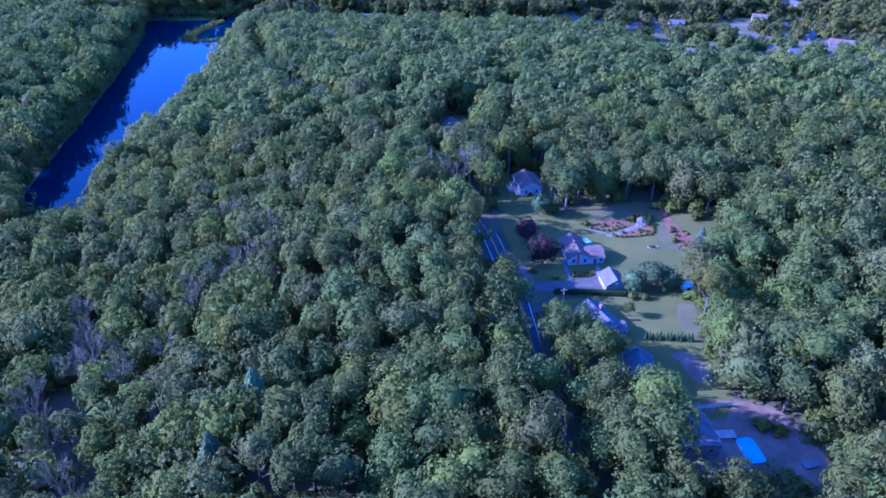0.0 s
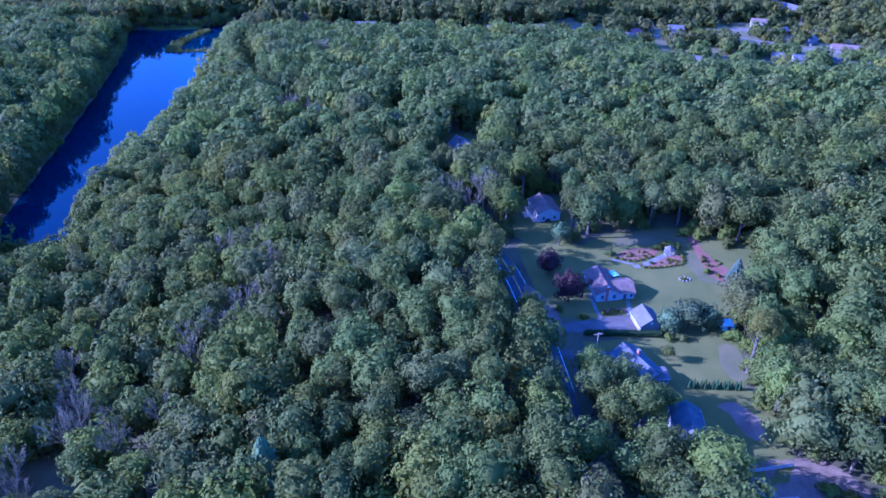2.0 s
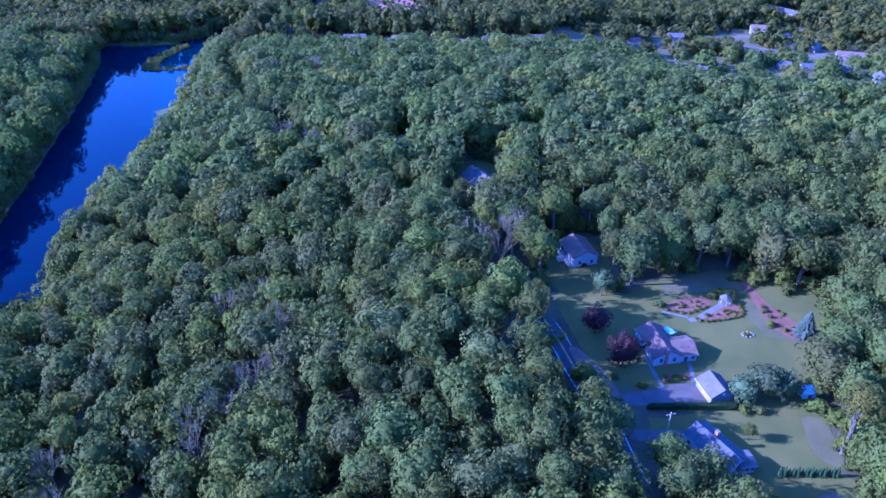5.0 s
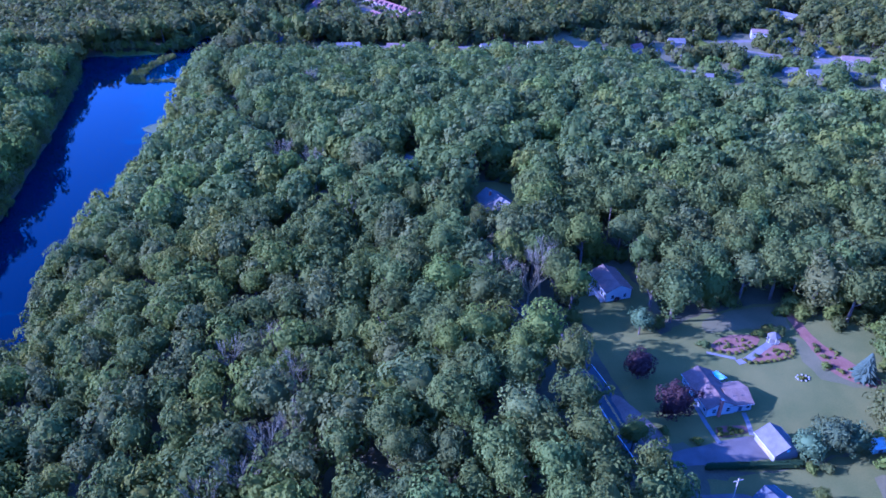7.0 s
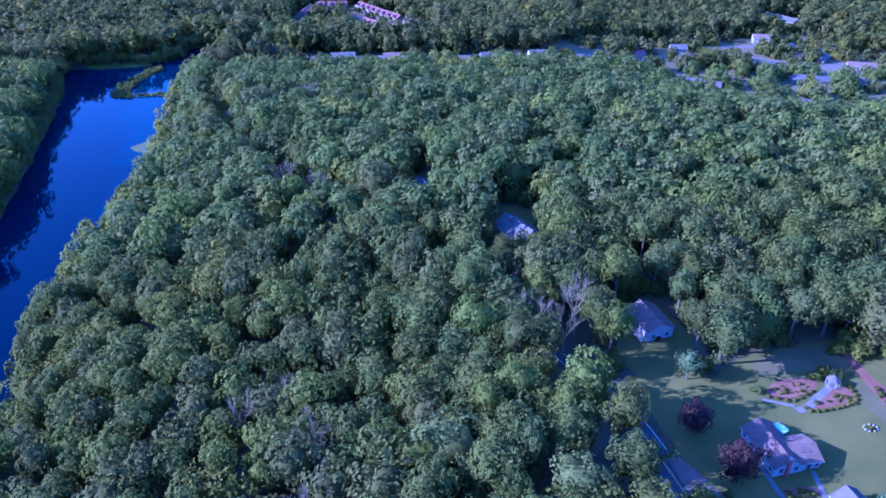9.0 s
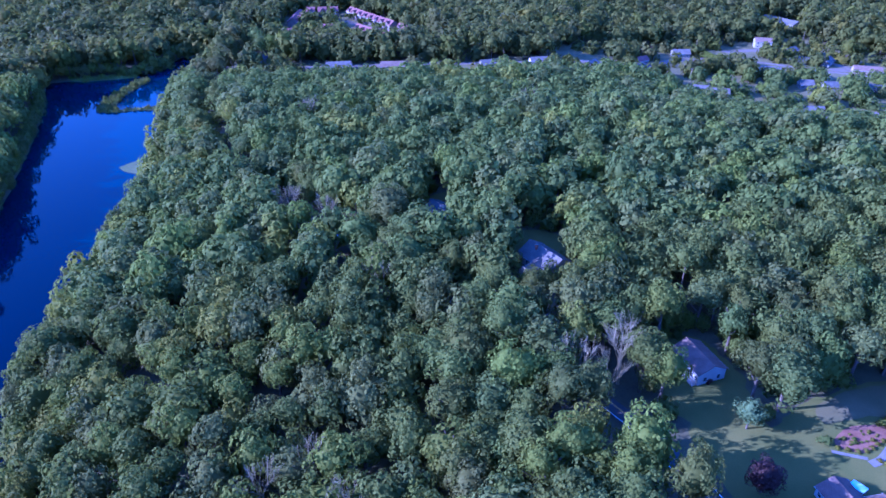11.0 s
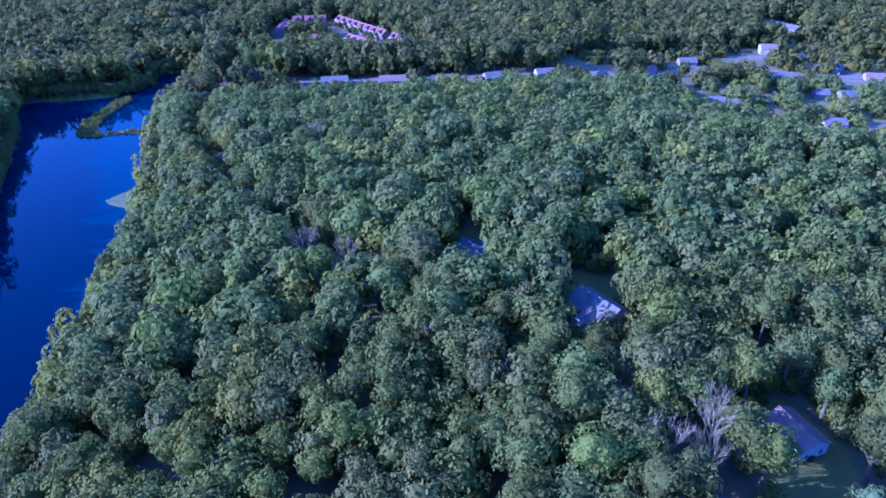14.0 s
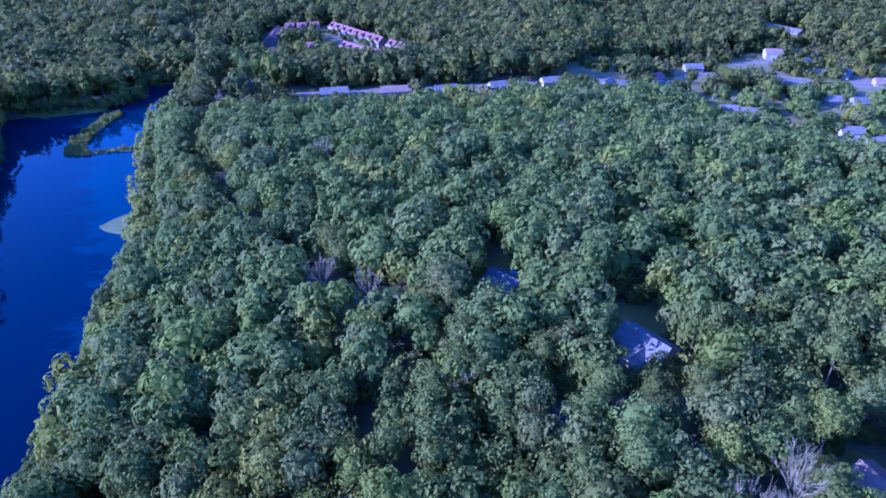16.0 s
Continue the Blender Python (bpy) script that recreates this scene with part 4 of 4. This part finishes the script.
for i in range(9):
    a = i * 0.7
    bm = bmesh.new()
    bmesh.ops.create_icosphere(bm, subdivisions=2, radius=0.34)
    for v in bm.verts:
        v.co *= 1 + 0.25 * noise.noise(v.co * 2 + Vector((i, 0, 0)))
        v.co.z *= 0.7
    ob = part("boulder", bm, M_STONE)
    ob.location = (73.2 + 1.7 * math.cos(a), 205.2 + 1.1 * math.sin(a), ground_z(73, 205) + 0.2)
    tagged(ob, "grey field stone in a ring on the lawn", "stone", "stones round a planting")


# ---- houses ----
_wf = bmesh.new()
for a in ((-0.58, 0.58, -0.05, 0.03, 0.62, 0.72), (-0.58, 0.58, -0.05, 0.03, -0.72, -0.62), (-0.58, -0.48, -0.05, 0.03, -0.62, 0.62), (0.48, 0.58, -0.05, 0.03, -0.62, 0.62), (-0.48, 0.48, -0.04, 0.02, -0.03, 0.03)):
    block(_wf, *a)
FRAME = bpy.data.meshes.new("window_frame")
_wf.to_mesh(FRAME)
FRAME.materials.append(M_TRIM)
_wp = box(-0.48, 0.48, -0.015, 0.005, -0.62, 0.62)
PANE = bpy.data.meshes.new("pane")
_wp.to_mesh(PANE)
PANE.materials.append(M_GLASS)


def window(parent, x, y, z, turn, sx=1.0, sz=1.0):
    """Its outer face looks along -y before the turn."""
    w = new("window", FRAME)
    w.parent, w.location, w.rotation_euler, w.scale = parent, (x, y, z), (0, 0, radians(turn)), (sx, 1, sz)
    p = new("pane", PANE)
    p.parent = w


def house(x, y, length, width, wall, rise, yaw, wall_mat, roof_mat, label, name="house", windows=2, storeys=1, ends=1, chimney=None, door=True, over=0.45, z=None, sink=0.6):
    """A gabled house. The ridge runs along its own x."""
    if z is None:
        z = ground_z(x, y)
    h = thing(name, pose(x, y, z, 0, 0, yaw), label, "house" if "house" in name else name.replace("_", " "))
    a, b = length / 2, width / 2
    part("wall", extruded([(-b, -sink), (b, -sink), (b, wall), (0, wall + rise), (-b, wall)], -a, a), wall_mat, h)
    s = rise / b
    t = 0.16
    e = b + over
    roof = extruded([(-e, wall - s * over + 0.03), (0, wall + rise + 0.03), (e, wall - s * over + 0.03), (e, wall - s * over + t + 0.03), (0, wall + rise + t + 0.05), (-e, wall - s * over + t + 0.03)], -a - over * 0.7, a + over * 0.7)
    roof_ob = part("roof", roof, roof_mat, h)
    part("ridge_cap", extruded([(-0.16, wall + rise + t - 0.01), (0, wall + rise + t + 0.10), (0.16, wall + rise + t - 0.01)], -a - over * 0.7, a + over * 0.7), roof_mat, roof_ob)
    for sgn in (-1, 1):
        fascia = bmesh.new()
        yy = sgn * (e + 0.02)
        block(fascia, -a - over * 0.7, a + over * 0.7, min(yy, yy + sgn * 0.05), max(yy, yy + sgn * 0.05), wall - s * over - 0.04, wall - s * over + t)
        part("gutter", fascia, M_TRIM, h)
    for k in range(storeys):
        zz = 1.55 + 2.6 * k
        for i in range(windows):
            xx = -a + length * (i + 0.5) / windows
            if not (door and k == 0 and i == windows // 2):
                window(h, xx, -b - 0.02, zz, 0)
            window(h, xx, b + 0.02, zz, 180)
        for i in range(ends):
            yy = -b + width * (i + 0.5) / ends
            window(h, a + 0.02, yy, zz, 90)
            window(h, -a - 0.02, yy, zz, -90)
    if door:
        xx = -a + length * (windows // 2 + 0.5) / max(1, windows)
        d = part("door", box(xx - 0.48, xx + 0.48, -b - 0.07, -b + 0.02, 0.1, 2.15, 0.01), M_DOOR, h, "dark painted front door")
        part("door_frame", box(xx - 0.6, xx + 0.6, -b - 0.045, -b + 0.02, 0.05, 2.27), M_TRIM, d)
    if chimney:
        cx, cy = chimney
        top = wall + rise + 0.9
        c = part("chimney", box(cx - 0.4, cx + 0.4, cy - 0.32, cy + 0.32, -0.4 if abs(cx) > a - 0.3 else wall * 0.7, top), M_BRICK, h, "red brick chimney")
        part("chimney_cap", box(cx - 0.48, cx + 0.48, cy - 0.4, cy + 0.4, top, top + 0.12), M_STONE, c)
    return h


# the white house on the wide lawn
h1 = house(45.2, 201.4, 13.0, 7.6, 2.7, 1.9, 95, M_WHITE, M_ROOFB, "white ranch house with a brown shingle roof", windows=5, ends=2, chimney=(-6.75, 0.6), door=False)
wing = house(51.0, 199.4, 6.0, 7.6, 2.5, 1.5, 2, M_WHITE, M_ROOFT, "white house wing with a tan shingle roof", "house_wing", windows=3, ends=1)
for dx in (-0.9, 1.2):
    part("skylight", box(dx - 0.45, dx + 0.45, -1.9, -1.1, 3.3, 3.52, 0.02), M_GLASS, wing, "dark skylight in the roof")
    part("skylight_frame", box(dx - 0.55, dx + 0.55, -2.0, -1.0, 3.05, 3.40, 0.02), M_TRIM, wing)
porch = thing("porch_awning", pose(49.9, 206.2, ground_z(49.9, 206.2), 0, 0, -62), "pale blue metal awning over a back porch", "awning")
part("awning_roof", extruded([(-1.3, 2.65), (1.3, 2.3), (1.3, 2.38), (-1.3, 2.73)], -1.6, 1.6), M_TIN, porch)
for px in (-1.5, 1.5):
    for py in (-1.2, 1.2):
        bm = bmesh.new()
        limb(bm, (px, py, -0.1), (px, py, 2.35), 0.05, 0.05, 6)
        part("post", bm, M_TRIM, porch)
garage = house(54.3, 183.2, 7.4, 6.4, 2.4, 2.0, 98, M_GREYSIDE, M_ROOFL, "pale grey garage with a pale grey roof", "garage", windows=1, ends=0, door=False)
part("garage_door", box(-2.2, 2.2, 3.17, 3.26, 0.05, 2.1, 0.02), M_TANSIDE, garage, "tan panelled garage door")
part("gable_vent", box(-3.76, -3.70, -0.4, 0.4, 2.7, 3.4), M_TIN, garage)
shed = house(77.7, 180.4, 3.6, 2.6, 2.0, 0.7, 4, M_TIN, M_TIN, "small pale blue metal garden shed", "shed", windows=0, ends=0)
# the long house behind the hedge
house(46.4, 163.4, 13.0, 7.2, 2.7, 2.0, 115, M_WHITE, M_ROOFD, "long white house with a dark grey roof", windows=4, ends=1, chimney=(1.5, -1.2))
sunroom = house(51.2, 159.2, 3.8, 4.0, 2.5, 0.5, 4, M_WHITE, M_ROOFL, "white sunroom with a pale low roof", "sunroom", windows=3, ends=2, door=False)
# the two-storey house, its shed and the low house with the pool
house(51.8, 138.6, 10.5, 6.8, 4.9, 2.1, 82, M_WHITE, M_ROOFD, "two-storey white house with a dark roof", windows=3, storeys=2, ends=2, door=False)
house(56.1, 130.6, 3.6, 2.4, 2.0, 0.8, 2, M_WHITE, M_ROOFD, "small white garden shed with a dark roof", "shed", windows=0, ends=0)
low = house(60.2, 117.6, 10.4, 8.6, 2.9, 0.75, 97, M_TANSIDE, M_ROOFL, "low house with a pale worn roof", windows=3, ends=2)
# the house with the long front porch
h2 = house(34.0, 250.8, 12.0, 8.4, 3.6, 2.0, 100, M_WHITE, M_ROOFT, "white house with a tan roof among trees", windows=6, ends=2, door=False)
part("porch_floor", box(-6.0, 6.0, 4.25, 6.0, 0.25, 0.45), M_WOOD, h2)
for i in range(7):
    part("porch_post", box(-5.9 + i * 1.96, -5.78 + i * 1.96, 5.85, 5.97, 0.45, 1.45), M_TRIM, h2)
part("porch_rail", box(-6.0, 6.0, 5.87, 5.95, 1.35, 1.45), M_TRIM, h2)
deck = thing("deck", pose(27.8, 250, ground_z(27.8, 250), 0, 0, 10), "weathered pale wooden deck beside the house", "deck")
for i in range(10):
    part("plank", box(-1.7 + i * 0.35, -1.39 + i * 0.35, -2.2, 2.2, 0.5, 0.56), M_WOOD, deck)
for px in (-1.6, 1.5):
    for py in (-2.0, 2.0):
        part("leg", box(px, px + 0.12, py, py + 0.12, -0.2, 0.5), M_WOOD, deck)
# the large grey-roofed house in the woods
house(7.2, 308.6, 15.5, 10.5, 3.0, 3.2, 117, M_CREAM, M_ROOFG, "large cream house with a grey shingle roof", windows=5, ends=2, chimney=(3, 1.5), door=False)
house(1.6, 303.6, 7.0, 5.2, 2.8, 1.9, 27, M_CREAM, M_ROOFG, "cream gabled house wing with a grey roof", "house_wing", windows=1, ends=1)
# the half-hidden house with a raised deck
house(-22.0, 349.0, 12.0, 8.0, 3.0, 2.0, -54, M_GREYSIDE, M_ROOFD, "grey house with a dark roof under trees", windows=3, ends=1)
deck = thing("deck", pose(-26.8, 343.4, ground_z(-26.8, 343.4), 0, 0, -54), "raised pale wooden deck with a white rail", "deck")
part("platform", box(-4.8, 4.8, -1.3, 1.4, 2.0, 2.2), M_PAVE, deck)
for i in range(9):
    part("post", box(-4.8 + i * 1.18, -4.68 + i * 1.18, -1.3, -1.18, -0.3, 3.2), M_TRIM, deck)
part("rail", box(-4.8, 4.8, -1.3, -1.2, 3.1, 3.2), M_TRIM, deck)
tagged(part("covered_boat", box(-2.0, 2.0, -1.0, 1.0, 0.0, 1.3, 0.3), M_BLUE), "low boat under a blue tarp by the house", "boat").matrix_world = pose(-17.6, 354.6, ground_z(-17.6, 354.6), 0, 0, 20)
ground_patch("driveway", [(-34, 326), (-31, 326), (-30, 340), (-33, 340)], M_PAVE, 0.09, "pale gravel driveway under the trees", "driveway", 0.3)
ground_patch("driveway", [(-12, 349), (-4, 345), (-3, 348), (-10, 353)], M_SOIL, 0.09, "sandy track under the trees", "driveway", 0.3)

# pool, its deck and the rail fence
pool = thing("swimming_pool", pose(72.6, 113.4, ground_z(72.6, 113.4), 0, 0, 8), "bright blue above-ground swimming pool with a white rim", "pool")


def rounded(hx, hy, r, z0, z1, inset=0.0):
    bm = bmesh.new()
    ring = []
    for cx, cy, a0 in ((hx - r, hy - r, 0), (-hx + r, hy - r, 90), (-hx + r, -hy + r, 180), (hx - r, -hy + r, 270)):
        for k in range(6):
            a = radians(a0 + 18 * k)
            ring.append((cx + (r - inset) * math.cos(a), cy + (r - inset) * math.sin(a)))
    lo, hi = ([bm.verts.new((px, py, z)) for px, py in ring] for z in (z0, z1))
    bm.faces.new(lo[::-1])
    bm.faces.new(hi)
    for i in range(len(ring)):
        j = (i + 1) % len(ring)
        bm.faces.new((lo[i], lo[j], hi[j], hi[i]))
    return bm


part("pool_wall", rounded(2.15, 3.85, 1.2, -0.3, 0.78), M_TRIM, pool)
part("pool_water", rounded(2.15, 3.85, 1.2, 0.70, 0.80, 0.14), M_POOL, pool, "clear bright blue water")
deck = thing("deck", pose(68.6, 118.8, ground_z(68.6, 118.8), 0, 0, 3), "weathered brown pool deck", "deck")
for i in range(12):
    part("plank", box(-2.4 + i * 0.4, -2.05 + i * 0.4, -1.3, 1.3, 0.4, 0.46), M_WOOD, deck)
for px in (-2.3, 2.2):
    for py in (-1.2, 1.1):
        part("leg", box(px, px + 0.1, py, py + 0.1, -0.3, 0.4), M_WOOD, deck)
fence = thing("fence", pose(62.4, 127.2, ground_z(68, 128), 0, 0, 8), "pale wooden board fence behind the yard", "fence")
for i in range(8):
    part("post", box(i * 1.6, i * 1.6 + 0.12, -0.06, 0.06, -0.4, 1.35), M_TRIM, fence)
for i in range(4):
    part("board", box(0.0, 11.4, -0.02, 0.03, 0.2 + i * 0.3, 0.42 + i * 0.3), M_TRIM, fence)
tagged(part("boulder", rounded(2.2, 1.2, 0.9, -0.3, 0.5), M_PAVE), "pale flat ledge of rock in the yard", "stone").matrix_world = pose(85, 109.5, ground_z(85, 109.5), 0, 0, 15)


# utility poles
def utility_pole(x, y, turn):
    t = thing("utility_pole", pose(x, y, ground_z(x, y), 0, 0, turn), "grey wooden utility pole with a crossarm", "utility pole", "poles by the road")
    bm = bmesh.new()
    limb(bm, (0, 0, -0.5), (0, 0, 10), 0.16, 0.11, 8)
    part("pole", bm, M_WOOD, t)
    part("crossarm", box(-1.2, 1.2, -0.06, 0.06, 9.2, 9.35), M_WOOD, t)


for x, y, a in ((36, 168, 10), (38, 112, 5), (226, 640, 30), (183, 560, 10), (-128, 694, 0)):
    utility_pole(x, y, a)


# ---- the far streets ----
for x, y, a, b, yaw, wm, rm, lab in FAR_HOUSES:
    two = "two-storey" in lab or "long white" in lab
    house(x, y, a, b, 5.2 if two else 3.2, 2.3, yaw, wm, rm, lab, windows=max(2, int(a / 4)), storeys=2 if two else 1, ends=1)


def townhouse(x, y, yaw, label):
    """One unit of a row: tall walls, a long roof and a front gable."""
    h = house(x, y, 8.0, 10.0, 5.6, 3.2, yaw, M_TOWN, M_ROOFR, label, "townhouse", windows=2, storeys=2, ends=0, over=0.3)
    d = part("dormer", extruded([(-1.6, 5.4), (1.6, 5.4), (1.6, 6.6), (0, 8.2), (-1.6, 6.6)], 0.0, 5.15), M_TOWN, h, "pale front gable")
    d.matrix_parent_inverse = pose(0, 0, 0, 0, 0, -90)
    r = part("dormer_roof", extruded([(-1.9, 6.45), (0, 8.35), (1.9, 6.45), (1.9, 6.6), (0, 8.52), (-1.9, 6.6)], 0.0, 5.45), M_ROOFR, d)
    tagged(h, group="townhouse rows")


def townhouse_row(p, q, flip=0):
    d = math.hypot(q[0] - p[0], q[1] - p[1])
    n = max(1, int(d / 8.3))
    yaw = math.degrees(math.atan2(q[1] - p[1], q[0] - p[0]))
    for i in range(n):
        k = (i + 0.5) / n
        townhouse(p[0] + (q[0] - p[0]) * k, p[1] + (q[1] - p[1]) * k, yaw + flip, "tan townhouse with a red-brown gabled roof")


townhouse_row((-44, 793), (-8, 731))
townhouse_row((-5, 724), (14, 697))
townhouse_row((-40, 728), (-14, 682))
townhouse_row((-96, 756), (-90, 790))
townhouse_row((-86, 797), (-54, 795))
townhouse_row((-106, 718), (-90, 722))
townhouse_row((-72, 731), (-58, 729))

for (px, py), (qx, qy) in (((-50, 783), (-16, 724)), ((-12, 718), (4, 694)), ((-82, 787), (-56, 786)), ((-86, 757), (-81, 780))):
    n = max(2, int(math.hypot(qx - px, qy - py) / 7.5))
    for i in range(n):
        k = (i + 0.5) / n
        broadleaf(px + (qx - px) * k, py + (qy - py) * k, 2.3 + 0.5 * (i % 2), 6.5 + 1.3 * (i % 3), (OAK, DARK, FRESH)[i % 3], i % 6, 50 * i)

for k, s in enumerate(STREETS):
    tagged(part("road", band(smooth_line(s, 4), 0, 7.5, 0.10 + 0.006 * k), M_STREET), "pale worn suburban street", "road", kind="structure")
for k, (x, y, a) in enumerate(((190, 519, 8), (222, 482, 9), (240, 485, 8), (205, 497, 9), (284, 640, 8), (300, 612, 8), (315, 580, 9), (230, 505, 7), (280, 570, 9), (262, 590, 8), (170, 592, 7), (130, 588, 7), (266, 480, 8))):
    ground_patch("driveway", [(x - a, y - 4), (x + a, y - 5), (x + a, y + 4), (x - a, y + 5)], M_STREET, 0.16 + 0.006 * k, "pale driveway apron", "driveway", 1.0)

# ---- marsh, lilies ----
def reed_bank(name, poly, label, count, tall, bushes):
    pts = smooth_line(list(poly) + [poly[0]], 2.0)[:-1]
    bm = bmesh.new()
    a, b = ([bm.verts.new((x, y, z)) for x, y in pts] for z in (WATER - 1.5, WATER + 0.22))
    bm.faces.new(b)
    for i in range(len(pts)):
        j = (i + 1) % len(pts)
        bm.faces.new((a[i], a[j], b[j], b[i]))
    bmesh.ops.recalc_face_normals(bm, faces=bm.faces[:])
    ob = part(name, bm, M_LILY)
    tagged(ob, label, "marsh", kind="structure")
    g = np.random.default_rng(len(pts))
    lo, hi = np.min(pts, 0), np.max(pts, 0)
    q = g.uniform(lo, hi, (count * 4, 2))
    q = q[inside(pts, q[:, 0], q[:, 1])][:count]
    an, s = g.uniform(0, 6.3, len(q)), g.uniform(0.25, 0.6, len(q))
    h = g.uniform(0.4, 1.0, len(q)) * tall
    z = WATER + 0.2
    v = np.stack([np.stack([q[:, 0] - s * np.cos(an), q[:, 1] - s * np.sin(an), np.full(len(q), z)], 1), np.stack([q[:, 0] + s * np.cos(an), q[:, 1] + s * np.sin(an), np.full(len(q), z)], 1),
                  np.stack([q[:, 0] + g.uniform(-.4, .4, len(q)), q[:, 1] + g.uniform(-.4, .4, len(q)), z + h], 1)], 1).reshape(-1, 3)
    tagged(new("reeds", array_mesh("reeds", v, np.arange(len(v)).reshape(-1, 3), [M_REED])), "yellow-green marsh reeds and grass", "reeds", kind="stuff")
    if bushes:
        q = q[:bushes]
        n = len(q)
        wood("marsh_bushes", np.ones(n, bool), DIST, "low green bushes on the marsh", 0, q[:, 0], q[:, 1], np.full(n, WATER), g.uniform(1.0, 2.0, n), g.uniform(1.2, 3.2, n), g.choice([OAK, FRESH, YELLOW], n))


reed_bank("marsh_bank", [(-202, 536), (-192, 532.5), (-180, 534), (-160, 533), (-158, 537), (-178, 538), (-190, 538), (-193, 555), (-188, 575), (-182, 592), (-190, 594), (-198, 570), (-203, 550)], "low marshy spit with green reeds", 1500, 1.8, 70)
reed_bank("marsh_bank", [(-236, 599), (-225, 596), (-205, 597), (-192, 600), (-200, 604), (-236, 605)], "low marshy bank with green reeds", 700, 1.6, 40)
reed_bank("lily_bed", [(-169, 452), (-164, 457.5), (-156, 462), (-150, 455), (-152, 442), (-160, 444), (-166, 448)], "pale green bed of water weeds", 260, 0.3, 0)
